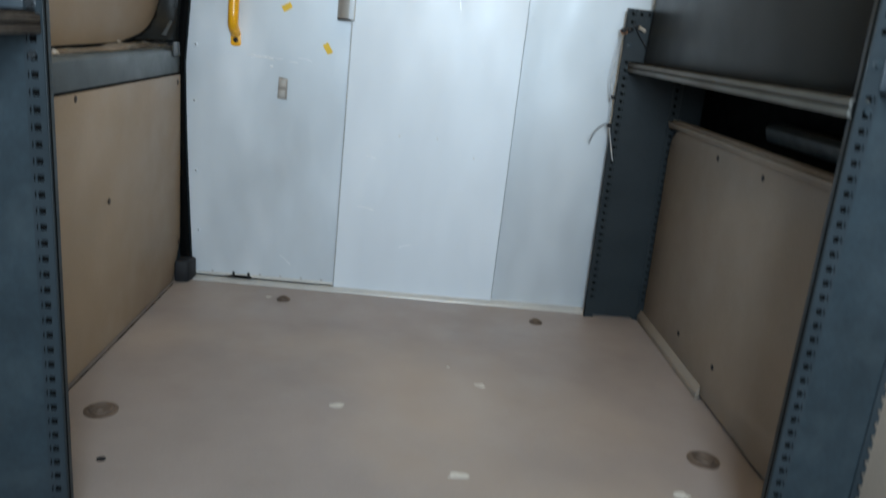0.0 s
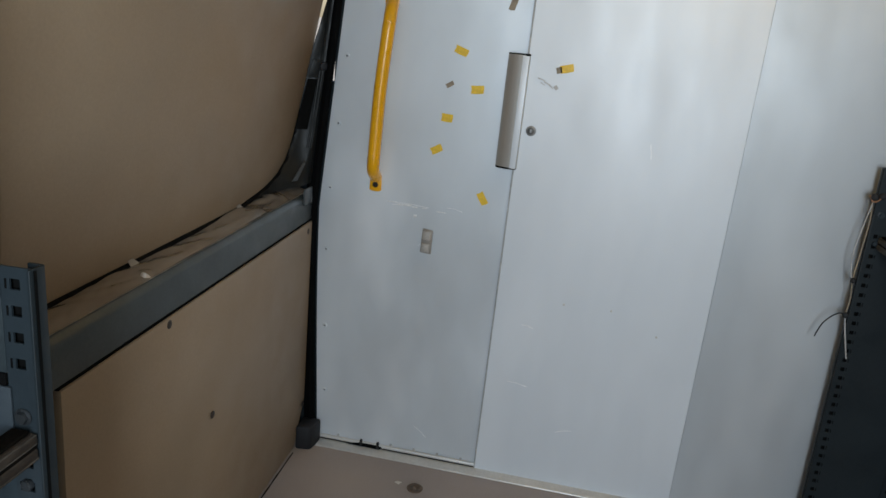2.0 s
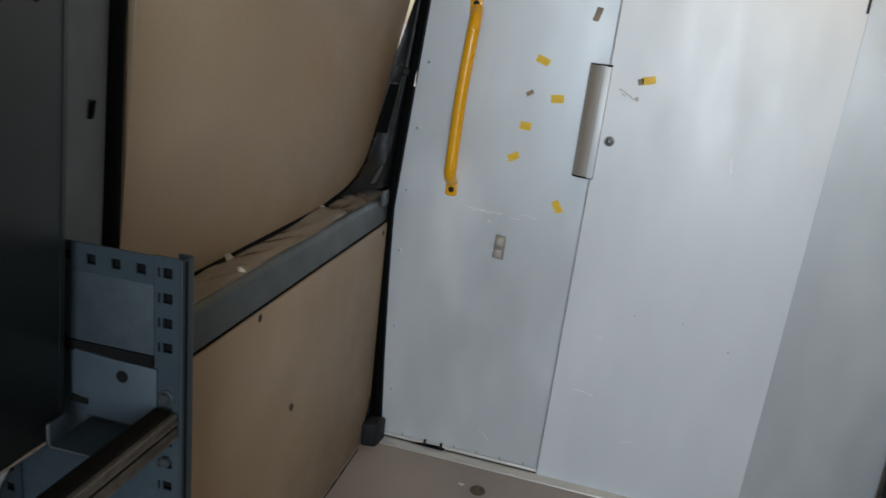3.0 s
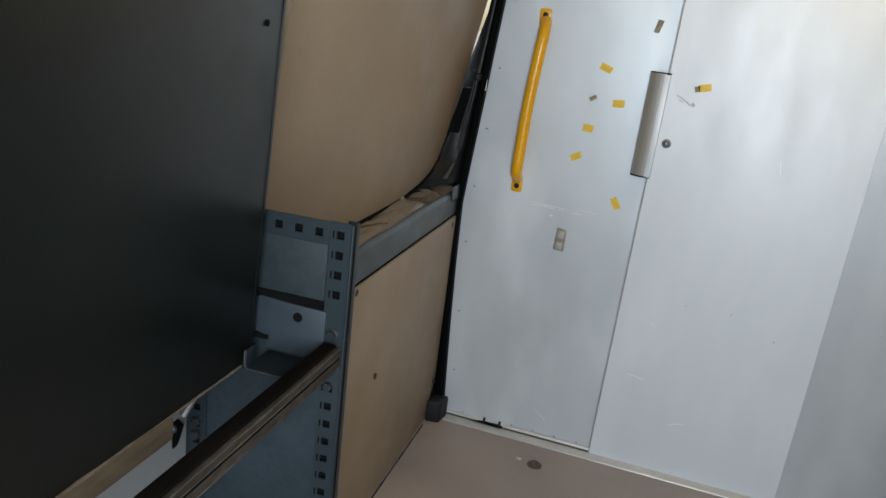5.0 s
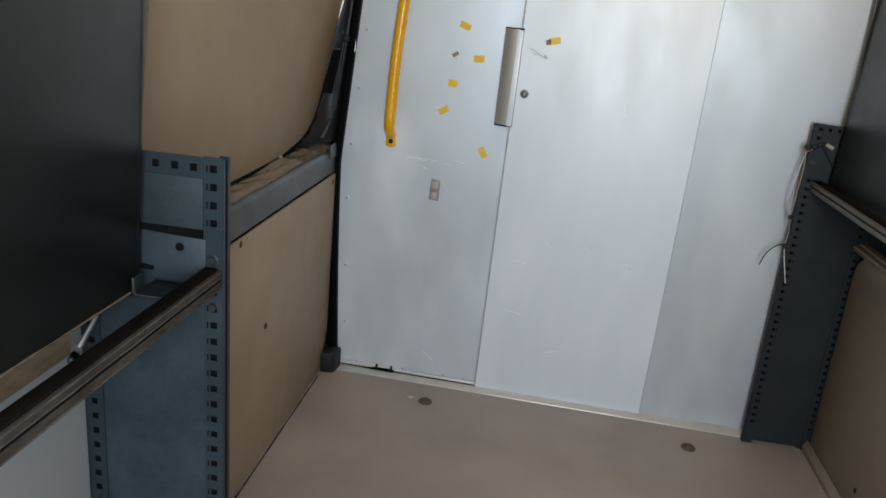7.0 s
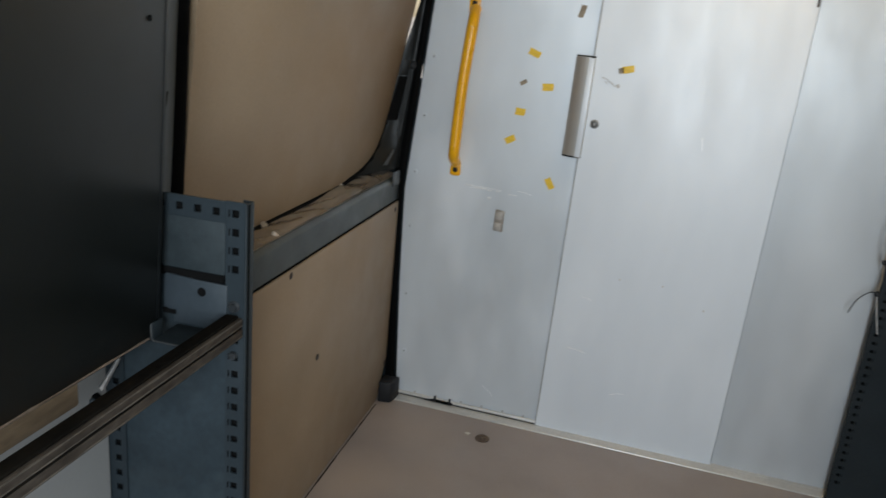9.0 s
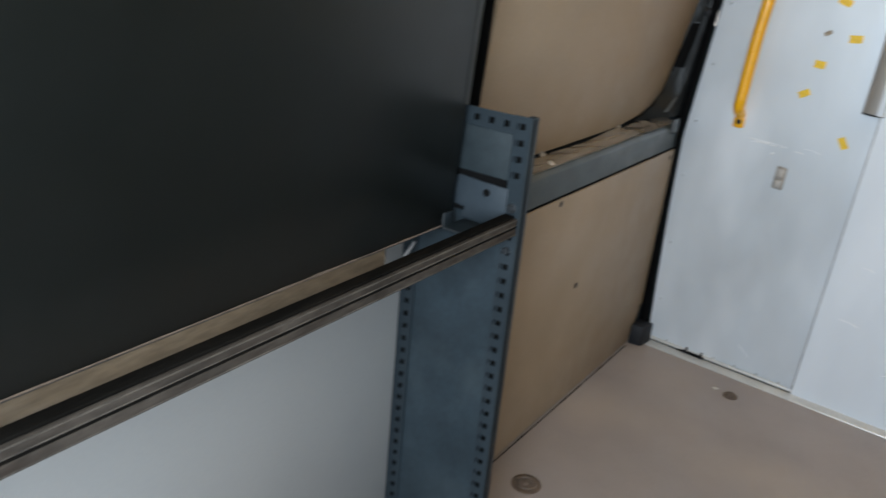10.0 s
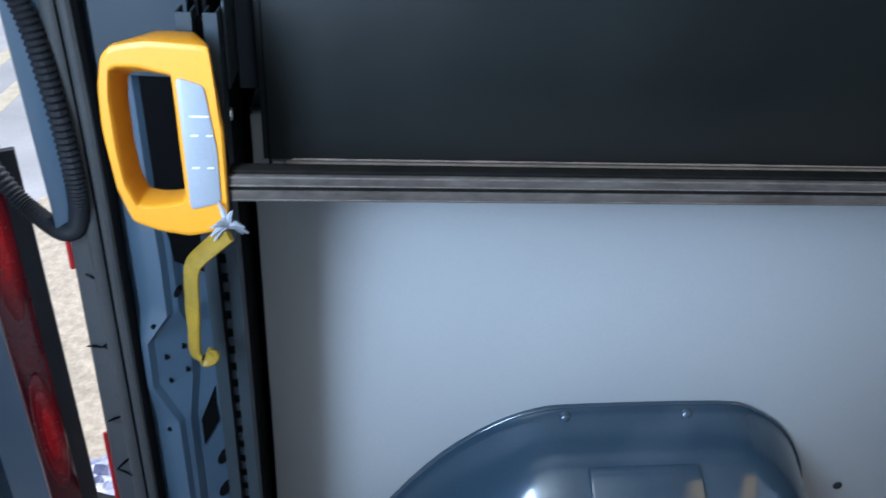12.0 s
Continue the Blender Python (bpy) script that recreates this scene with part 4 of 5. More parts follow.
def tray(hinge_x, s, y0, y1, z, parent, folded, label, d0, d1, coat):
    """A folding sheet-metal shelf: flat bed, turned-down front, upstanding ends with cut corners, sloping back with a bead. d0 and d1: its depth at either end. folded: where its hinge edge stands, and the angle by which it is swung up."""
    turn = Matrix.Translation((folded[0], 0, folded[1])) @ Matrix.Rotation(radians(-folded[2] * s), 4, "Y") @ Matrix.Translation((-hinge_x, 0, -z))

    def put(name, b, mat, par, lab="", smooth=35):
        b.transform(turn)
        return part(name, b, mat, par, lab, smooth)

    def X(u):
        return hinge_x + s * u
    bed = prism([(X(0), y0 - 0.008, z - 0.0025), (X(d0), y0 - 0.008, z - 0.0025), (X(d1), y1 + 0.008, z - 0.0025), (X(0), y1 + 0.008, z - 0.0025)], (0, 0, 0.0025), None, 0.0008)
    t_ = put("tray", bed, coat, parent, label)

    def nose(d, y):
        return [(X(d + u), y, z + h) for u, h in ((-0.002, -0.003), (-0.002, 0.0002), (0.0025, -0.0008), (0.004, -0.003), (0.003, -0.009), (0.001, -0.011), (-0.008, -0.011), (-0.008, -0.0095), (0.000, -0.009), (0.002, -0.005))]
    put("front_edge", loft(nose(d0, y0 - 0.006), nose(d1, y1 + 0.006)), LIP, t_)
    # pale line painted in for the highlight along the tray's front edge
    put("edge_highlight", tube([(X(d0 + (d1 - d0) * k / 60 + 0.0022), y0 + (y1 - y0) * k / 60, z - 0.0006) for k in range(61)], [0.0002 + 0.0006 * abs(noise.noise((k * 0.29, 12.0, 0.0))) for k in range(61)], 5), FILLER, t_, "pale line for the highlight on the front edge")
    for ye, d, depth in ((y0, -1, d0), (y1, 1, d1)):
        out = [(X(-0.012), ye, z - 0.003), (X(depth + 0.003), ye, z - 0.003), (X(depth + 0.003), ye, z + 0.006), (X(depth - 0.014), ye, z + 0.044), (X(depth - 0.030), ye, z + 0.054), (X(-0.02), ye, z + 0.060)]
        # rear end lip in jet black: its shadowed inner face is put into colour
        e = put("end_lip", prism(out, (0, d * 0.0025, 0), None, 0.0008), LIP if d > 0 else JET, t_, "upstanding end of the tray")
        if d > 0:
            put("lip_fold", prism([(X(-0.02), ye, z + 0.0585), (X(depth - 0.035), ye, z + 0.0530), (X(depth - 0.035), ye + d * 0.007, z + 0.0530), (X(-0.02), ye + d * 0.007, z + 0.0585)], (0, 0, 0.0025), None, 0.0008), LIP, e)
        put("bolt", disc((X(0.045), ye - d * 0.001, z + 0.035), (0, -d, 0), 0.008, 0.004, 8), STEEL, e, "painted bolt head")
        put("catch", prism([(X(depth - 0.086), ye - d * 0.001, z + 0.016), (X(depth - 0.046), ye - d * 0.001, z + 0.012), (X(depth - 0.044), ye - d * 0.001, z + 0.046), (X(depth - 0.050), ye - d * 0.001, z + 0.053), (X(depth - 0.086), ye - d * 0.001, z + 0.0565)], (0, -d * 0.004, 0), None, 0.0015), JET, e, "black rubber catch")
    back = [(0.002, 0), (-0.008, 0.028), (-0.0035, 0.0305), (-0.005, 0.034), (-0.010, 0.035), (-0.016, 0.050), (-0.020, 0.052), (-0.023, 0.050), (-0.012, 0.030), (-0.003, -0.002)]
    put("back_slope", prism([(X(u), y0, z + h) for u, h in back], (0, y1 - y0, 0)), BACK, t_, "sloping back of the tray with a pressed bead", 25)
    put("pale_edge", tube([(X(0.0015), y0 + (y1 - y0) * k / 60, z + 0.0004) for k in range(61)], [0.0004 + 0.0013 * abs(noise.noise((k * 0.37, 2.0, 0.0))) for k in range(61)], 6), WORN, t_, "bare metal along the fold")
    put("bead_wear", tube([(X(-0.0035), y0 + (y1 - y0) * (0.2 + 0.6 * k / 40), z + 0.0305) for k in range(41)], [0.0001 + 0.0006 * max(0.0, noise.noise((k * 0.23, 5.0, 0.0))) for k in range(41)], 5), WORN, t_, "worn bright bead")
    put("gusset", prism([(X(0.004), y1 - 0.001, z), (X(-0.012), y1 - 0.001, z + 0.052), (X(-0.011), y1 - 0.024, z + 0.040), (X(0.004), y1 - 0.020, z)], (0.004 * s, 0, 0), None, 0.001), FILLER, t_, "pale filler in the corner")
    put("rubbed_line", tube([(X(0.01 + (d1 - 0.03) * k / 40), y1 - 0.0012, z + 0.0008) for k in range(41)], [0.0003 + 0.0009 * abs(noise.noise((k * 0.41, 8.0, 0.0))) for k in range(41)], 5), WORN, t_, "rubbed bright line along the end")
    put("weld", disc((X(0.008), y1 - 0.008, z + 0.0005), (0, 0, 1), 0.004, 0.002, 10, dome=0.001), WORN, t_, "bright weld spot")
    return t_, turn


rack = thing("shelving_rack", (-0.70, 0.5, 0.0), "blue-grey slotted steel van rack with its charcoal shelf folded up", "shelf rack", LEFT)
upright(-0.564, -0.806, 1.19, 1.166, rack, STEEL, "blue-grey slotted upright", FOOT)
rail(-0.26, 1.186, -0.568, 1, rack, 0.968, 0.997, RAIL_BROWN, 0.025)
tr, swung = tray(-0.740, 1, -0.225, 1.149, 1.02, rack, (-0.687, 0.965, 86.9), "charcoal sheet-metal shelf folded up", 0.503, 0.503, TRAY_UNDER)
for y_, z_ in ((1.117, 1.402), (1.152, 1.445)):
    part("rivet_hole", disc((-0.687 + 0.0542 * (z_ - 0.965) + 0.0028, y_, z_), (1, 0, -0.054), 0.004, 0.001, 10), VOID, tr, "small dark hole in the sheet")
part("worn_edge", tube([(-0.6835, -0.20 + 1.33 * k / 60, 0.9655) for k in range(61)], [0.001 + 0.0025 * abs(noise.noise((k * 0.33, 21.0, 0.0))) for k in range(61)], 6), RUST, tr, "rubbed brown lower edge")
# brown band between the folded shelf's lower edge and the rail
part("brown_strip", box(-0.702, -0.6845, -0.21, 0.99, 0.931, 0.9635, 0.004), MOTTLED_BROWN, rack, "mottled brown strip under the folded shelf")
hb = part("hinge_arm", prism([(-0.838, 1.150, 0.770), (-0.812, 1.150, 0.768), (-0.796, 1.150, 0.806), (-0.788, 1.150, 0.835), (-0.800, 1.150, 0.842), (-0.822, 1.150, 0.812)], (0, 0.014, 0), bevel=0.003), JET, rack, "black hinge arm under the shelf")
for x_, z_ in ((-0.826, 0.790), (-0.808, 0.812), (-0.797, 0.832)):
    part("rivet", disc((x_, 1.1495, z_), (0, -1, 0), 0.0055, 0.004, 10, dome=0.002), STEEL_PLATE, hb, "grey rivet head")
for z_ in (0.828, 0.806):
    part("bolt", disc((-0.786, 1.187, z_), (0, -1, 0), 0.008, 0.006, 6), DULL_BOLT, rack, "dull bolt head")
part("lever", tube([(-0.785, 1.155, 0.855), (-0.775, 1.16, 0.875), (-0.760, 1.165, 0.905)], [0.006, 0.004, 0.003], 8), ZINC, rack, "bright zinc locking lever")
part("hinge_bar", box(-0.792, -0.762, -0.23, 1.135, 1.050, 1.068, 0.003), FRAME_DARK, rack, "dark steel hinge bar along the wall")
part("hinge_lip", box(-0.768, -0.7625, -0.21, 1.12, 1.058, 1.070, 0.002), FRAME_DARK, rack, "black strip on the hinge")
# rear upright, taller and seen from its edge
# upright sheet and channel web go jet black for their unlit inner side
part("rear_upright", box(-0.82, -0.634, -0.278, -0.274, FOOT, 1.42, 0.001), JET, rack, "rear upright sheet, blackened for the shade on it")
for ya, yb_ in ((-0.299, -0.284), (-0.273, -0.2595)):
    b = prism([(-0.603, ya, FOOT), (-0.603, yb_, FOOT), (-0.633, yb_, FOOT), (-0.633, yb_ - 0.002, FOOT), (-0.6055, yb_ - 0.002, FOOT), (-0.6055, ya + 0.002, FOOT), (-0.633, ya + 0.002, FOOT), (-0.633, ya, FOOT)], (0, 0, 1.155 - FOOT))
    part("edge_channel", b, STEEL_DARK, rack, "folded edge channel of the rear upright", 20)
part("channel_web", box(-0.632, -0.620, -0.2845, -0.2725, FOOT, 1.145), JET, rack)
part("channel_tongue", prism([(-0.627, -0.2585, 1.07), (-0.627, -0.2585, 1.16), (-0.69, -0.2585, 1.21), (-0.69, -0.2585, 1.07)], (0, 0.003, 0), bevel=0.001), STEEL_DARK, rack, "dark bent tongue")
for k in range(34):
    part("slot", box(-0.6195, -0.618, -0.2825, -0.2745, 0.03 + 0.0272 * k, 0.044 + 0.0272 * k), STEEL, rack)
for x, z in ((-0.62, 1.055), (-0.635, 1.005), (-0.66, 1.03)):
    part("bolt", disc((x, -0.2735, z), (0, 1, 0), 0.008, 0.012, 6), ZINC, rack, "zinc bolt head")

# yellow release handle with grey insert
rh = thing("release_handle", (-0.575, -0.31, 0.93), "yellow plastic D-shaped grip with a light grey insert", "handle", LEFT)


def loop(pts, r):
    """Rounds the corners of a closed outline in the y-z plane."""
    out = []
    n = len(pts)
    for k in range(n):
        a, c, d = Vector(pts[k - 1]), Vector(pts[k]), Vector(pts[(k + 1) % n])
        p, q = c + (a - c).normalized() * r, c + (d - c).normalized() * r
        for t in (0.0, 0.25, 0.5, 0.75, 1.0):
            out.append(tuple(p * (1 - t) ** 2 + c * 2 * t * (1 - t) + q * t * t))
    return out


def ringed(pts, tight):
    """A closed smooth outline through points, eased towards rounded corners."""
    q = loop(pts, tight)
    for _ in range(1):
        q = [tuple((Vector(q[k - 1]) + Vector(q[k]) * 2 + Vector(q[(k + 1) % len(q)])) / 4) for k in range(len(q))]
    return q


front_out = ringed([(-0.362, 1.120), (-0.352, 1.131), (-0.32, 1.136), (-0.262, 1.133), (-0.2575, 1.05), (-0.258, 0.953), (-0.266, 0.938), (-0.300, 0.931), (-0.330, 0.937), (-0.356, 0.948), (-0.366, 0.985), (-0.370, 1.05), (-0.368, 1.09)], 0.006)
back_out = ringed([(-0.357, 1.113), (-0.345, 1.127), (-0.315, 1.137), (-0.280, 1.137), (-0.270, 1.05), (-0.269, 0.955), (-0.276, 0.940), (-0.302, 0.935), (-0.327, 0.940), (-0.350, 0.952), (-0.359, 0.985), (-0.363, 1.05), (-0.361, 1.09)], 0.006)
front_in = ringed([(-0.357, 1.110), (-0.350, 1.114), (-0.330, 1.114), (-0.299, 1.107), (-0.2985, 1.05), (-0.299, 0.975), (-0.303, 0.968), (-0.318, 0.965), (-0.335, 0.963), (-0.350, 0.964), (-0.359, 0.99), (-0.3615, 1.03), (-0.361, 1.08)], 0.003)
back_in = ringed([(-0.349, 1.094), (-0.343, 1.098), (-0.328, 1.098), (-0.304, 1.094), (-0.303, 1.05), (-0.302, 0.972), (-0.306, 0.968), (-0.318, 0.966), (-0.332, 0.966), (-0.345, 0.969), (-0.351, 0.99), (-0.353, 1.03), (-0.352, 1.07)], 0.003)
b = bmesh.new()
levels = []
for x, t, grow in ((-0.600, 1.0, -0.006), (-0.600, 1.0, -0.002), (-0.595, 0.95, 0.002), (-0.568, 0.15, 0.003), (-0.562, 0.05, 0.0018), (-0.560, 0.0, -0.001), (-0.560, 0.0, -0.004)):
    co, ci = Vector((-0.313, 1.035)), Vector((-0.325, 1.04))
    ro, ri = [], []
    for q, w_ in zip(front_out, back_out):
        v = Vector(q).lerp(Vector(w_), t)
        v += (v - co).normalized() * grow
        ro.append(b.verts.new((x, v.x, v.y)))
    for q, w_ in zip(front_in, back_in):
        v = Vector(q).lerp(Vector(w_), t)
        v -= (v - ci).normalized() * grow * 0.6
        ri.append(b.verts.new((x, v.x, v.y)))
    levels.append((ro, ri))
n_ = len(front_out)
for (o0, i0), (o1, i1) in zip(levels, levels[1:]):
    for k in range(n_):
        b.faces.new((o0[k], o0[(k + 1) % n_], o1[(k + 1) % n_], o1[k]))
        b.faces.new((i0[k], i1[k], i1[(k + 1) % n_], i0[(k + 1) % n_]))
for o, i in (levels[0], levels[-1]):
    for k in range(n_):
        b.faces.new((o[k], o[(k + 1) % n_], i[(k + 1) % n_], i[k]))
grip = part("grip", b, YELLOW_PLASTIC, rh, "", 40)
pad = loop([(-0.2955, 1.105), (-0.270, 1.097), (-0.263, 1.03), (-0.264, 0.971), (-0.2955, 0.962)], 0.006)
pd = part("insert", prism([(-0.561, y, z) for y, z in pad], (0.0032, 0, 0), bevel=0.001), GREY_PAD, grip, "light grey moulded insert")
for y0, y1, z in ((-0.286, -0.268, 1.066), (-0.287, -0.280, 1.046), (-0.272, -0.266, 1.046), (-0.289, -0.282, 1.011), (-0.274, -0.268, 1.011)):
    part("raised_bar", box(-0.5582, -0.5572, y0, y1, z - 0.0007, z + 0.0007), PRINT, pd, "pale raised bar")
for k in range(5):
    part("raised_bar", box(-0.5580, -0.5574, -0.283, -0.274, 1.017 + 0.005 * k, 1.0185 + 0.005 * k), GREY_PAD, pd)
part("raised_frame", box(-0.5580, -0.5574, -0.2695, -0.2685, 1.0, 1.064), GREY_PAD, pd)

# yellow strap hook below it
hk = thing("strap_hook", (-0.55, -0.29, 0.78), "dirty yellow bent strap hook tied to the yellow grip", "hook", LEFT)
path = bend([(-0.544, -0.257, 0.944), (-0.550, -0.276, 0.924), (-0.553, -0.295, 0.904), (-0.553, -0.300, 0.894), (-0.553, -0.303, 0.877), (-0.551, -0.307, 0.803), (-0.551, -0.308, 0.783), (-0.550, -0.305, 0.774), (-0.549, -0.298, 0.771), (-0.547, -0.289, 0.776), (-0.547, -0.287, 0.783), (-0.547, -0.292, 0.787)], 5)
b = bmesh.new()
prev = None
for k, p in enumerate(path):
    d = (path[min(k + 1, len(path) - 1)] - path[max(k - 1, 0)]).normalized()
    side = Vector((0.62, 0.78, 0)) - d * d.dot(Vector((0.62, 0.78, 0)))
    side.normalize()
    nrm = side.cross(d).normalized()
    hw = 0.011 if k < 24 else 0.009
    cur = [b.verts.new(p + side * a * hw + nrm * c * 0.003) for a, c in ((1, 0.4), (0.8, 1), (-0.8, 1), (-1, 0.4), (-1, -0.4), (-0.8, -1), (0.8, -1), (1, -0.4))]
    if prev:
        for j in range(8):
            b.faces.new((prev[j], prev[(j + 1) % 8], cur[(j + 1) % 8], cur[j]))
    else:
        b.faces.new(cur)
    prev = cur
b.faces.new(prev)
part("strap", b, YELLOW_WORN, hk, "", 50)
random.seed(8)
for k in range(12):
    c = Vector((-0.544, -0.257, 0.953))
    d = Vector((random.uniform(-0.014, 0.014), random.uniform(-0.017, 0.017), random.uniform(-0.017, 0.017)))
    part("tie_shred", tube([c, c + d * 0.6 + Vector((0, 0, 0.003)), c + d * 1.2], [0.0045, 0.003, 0.001], 6), GREY_PAD, hk, "frayed silver tape shred")

# small labels on the shelf
sticker = prism([(-0.598, 0.753, 1.0205), (-0.576, 0.747, 1.0205), (-0.5625, 0.792, 1.0205), (-0.5855, 0.7995, 1.0205)], (0, 0, 0.001))
sticker.transform(swung)
single("yellow_label", sticker, TAPE, "yellow sticker on the inner face of the folded shelf", "sticker", swung @ Vector((-0.59, 0.775, 1.0205)), LEFT)
sticker = prism([(-0.597, -0.195, 1.0205), (-0.625, -0.190, 1.0205), (-0.615, -0.169, 1.0205), (-0.588, -0.173, 1.0205)], (0, 0, 0.001))
sticker.transform(swung)
single("white_label", sticker, LABEL_WHITE, "small white paper label on the inner face of the folded shelf", "label", swung @ Vector((-0.60, -0.17, 1.0205)), LEFT)

# ---- far-side shelving ----
rack2 = thing("shelving_rack", (0.84, 2.0, 0.0), "dark slotted steel van rack with its shelf folded up", "shelf rack")
upright(0.710, 0.945, 2.705, 1.134, rack2, STEEL_DARK, "dark slotted upright against the partition", fitted=False)
upright(0.745, 0.945, 1.245, 1.162, rack2, STEEL, "blue-grey slotted upright")
rail(1.25, 2.700, 0.735, -1, rack2, 0.922, 0.953, RAIL_GREY)
tray(0.815, -1, 1.335, 2.665, 0.915, rack2, (0.785, 0.946, 92), "charcoal sheet-metal shelf folded up", 0.60, 0.60, TRAY_UNDER)
part("hinge_bar", box(0.85, 0.88, 1.30, 2.70, 0.94, 0.965, 0.004), STEEL_DARK, rack2, "dark steel hinge bar")

# lining and cavity behind it
b = prism([(0.930, 1.10, 0.012), (0.930, 2.69, 0.012), (0.926, 2.69, 0.66), (0.9255, 2.675, 0.71), (0.925, 2.64, 0.735), (0.925, 2.59, 0.74), (0.925, 1.10, 0.74)], (0.016, 0, 0), bevel=0.003)
rl = single("wall_right_lower", b, LINING_DULL, "grey-brown lining board with screw holes below the rack", "wall lining", kind="structure")
for y, z in ((2.235, 0.737), (1.915, 0.737), (2.00, 0.128), (2.30, 0.112)):
    p = disc((0.9245 + 0.005 * (1 - z), y, z if z < 0.7 else z - 0.03), (-1, 0, 0), 0.0085, 0.002, 12, hole=0.005)
    ob = part("screw_hole", p, BLACK, rl, "dark screw hole")
    part("screw", disc((0.9242 + 0.005 * (1 - z), y, z if z < 0.7 else z - 0.03), (-1, 0, 0), 0.0055, 0.001, 10), BLACK, ob)
single("trim_right_ledge", prism([(0.915, 1.10, 0.742), (0.915, 1.10, 0.758), (0.955, 1.10, 0.772), (0.955, 1.10, 0.742)], (0, 1.62, 0), bevel=0.003), LINING_DULL, "grey-brown ledge over the lining board", "ledge", kind="structure")
for x_, z_ in ((0.9135, 0.7585), (0.930, 0.7665)):
    single("trim_right_bead", tube([(x_, 1.10 + 0.05 * k, z_) for k in range(33)], 0.0038, 8), PALE_TAN, "pale folded bead along the lining's top", "bead", kind="structure")
single("trim_right_beam", prism([(0.975, 1.10, 0.79), (0.965, 1.10, 0.825), (0.98, 1.10, 0.84), (1.02, 1.10, 0.84), (1.02, 1.10, 0.79)], (0, 0.95, 0), bevel=0.004), STEEL_LIGHT, "grey body beam in the cavity", "beam", kind="structure")
single("wall_right_upper", prism([(0.985, 1.10, 0.95), (0.985, 2.80, 0.95), (0.915, 2.80, 1.94), (0.915, 1.10, 1.94)], (0.02, 0, 0), bevel=0.003), LINING, "tan lining board behind the folded shelf", "wall lining", kind="structure")
single("wall_right_rear", box(0.93, 0.95, -0.58, 1.098, 0.0, 1.94, 0.003), WHITE, "plain pale grey lining board", "wall lining", kind="structure")
single("baseboard_right", prism([(0.915, 2.05, 0.0), (0.915, 2.05, 0.02), (0.928, 2.05, 0.045), (0.929, 2.05, 0.0)], (0, 0.66, 0), bevel=0.003), LINING_DULL, "scuffed grey-brown floor edge strip", "strip", kind="structure")

single("wall_right_front", box(0.90, 1.03, 2.715, 2.735, 0.0, 1.94), STEEL_DARK, "dark body corner behind the rack", "wall", kind="structure")

single("trim_right_corner_post", prism([(0.823, 2.742, 1.0), (0.905, 2.742, 1.0), (0.895, 2.742, 1.94), (0.800, 2.742, 1.94)], (0, 0.03, 0), bevel=0.006), GREY_PAINT, "dark grey painted body corner post", "post", kind="structure")

# loose wires on the far upright
random.seed(5)
wr = thing("loose_wires", (0.74, 2.70, 0.95), "thin loose cut wires tied to the rack upright", "wire")
for pts, mat in (([(0.700, 2.700, 1.055), (0.706, 2.698, 1.066), (0.722, 2.696, 1.064), (0.738, 2.695, 1.079), (0.750, 2.694, 1.076)], BLACK),
                 ([(0.690, 2.701, 1.060), (0.696, 2.690, 1.048), (0.708, 2.690, 1.050), (0.718, 2.694, 1.062)], WIRE),
                 ([(0.738, 2.695, 1.079), (0.756, 2.694, 1.050), (0.772, 2.694, 1.028), (0.803, 2.696, 0.991), (0.838, 2.698, 0.959)], BLACK),
                 ([(0.700, 2.702, 1.050), (0.704, 2.700, 0.99), (0.700, 2.700, 0.90), (0.697, 2.699, 0.83), (0.703, 2.700, 0.78), (0.700, 2.700, 0.73)], TAPE_OLD),
                 ([(0.702, 2.702, 1.050), (0.690, 2.700, 0.97), (0.683, 2.700, 0.89), (0.694, 2.700, 0.83)], SMEAR),
                 ([(0.700, 2.700, 0.732), (0.684, 2.698, 0.735), (0.665, 2.698, 0.722), (0.648, 2.698, 0.700), (0.638, 2.698, 0.672), (0.635, 2.698, 0.660)], BLACK),
                 ([(0.700, 2.700, 0.732), (0.708, 2.698, 0.690), (0.718, 2.698, 0.65), (0.729, 2.698, 0.607)], PALE_GREY)):
    part("wire", tube(bend(pts, 6), 0.0019, 6), mat, wr)
for x, z, r in ((0.702, 1.058, 0.010), (0.722, 1.062, 0.009), (0.699, 0.830, 0.0075), (0.701, 0.732, 0.0085)):
    part("tie", disc((x, 2.700, z), (-0.4, -1, 0.1), r, 0.012, 8, dome=0.004), BLACK, wr, "black cable tie")
part("tie_end", tube([(0.699, 2.695, 0.830), (0.688, 2.694, 0.838)], [0.003, 0.0012], 6), BLACK, wr)
part("connector", tube([(0.752, 2.692, 1.074), (0.774, 2.692, 1.063)], [0.006, 0.007], 8), PALE_TAN, wr, "pale pinkish wire connector")

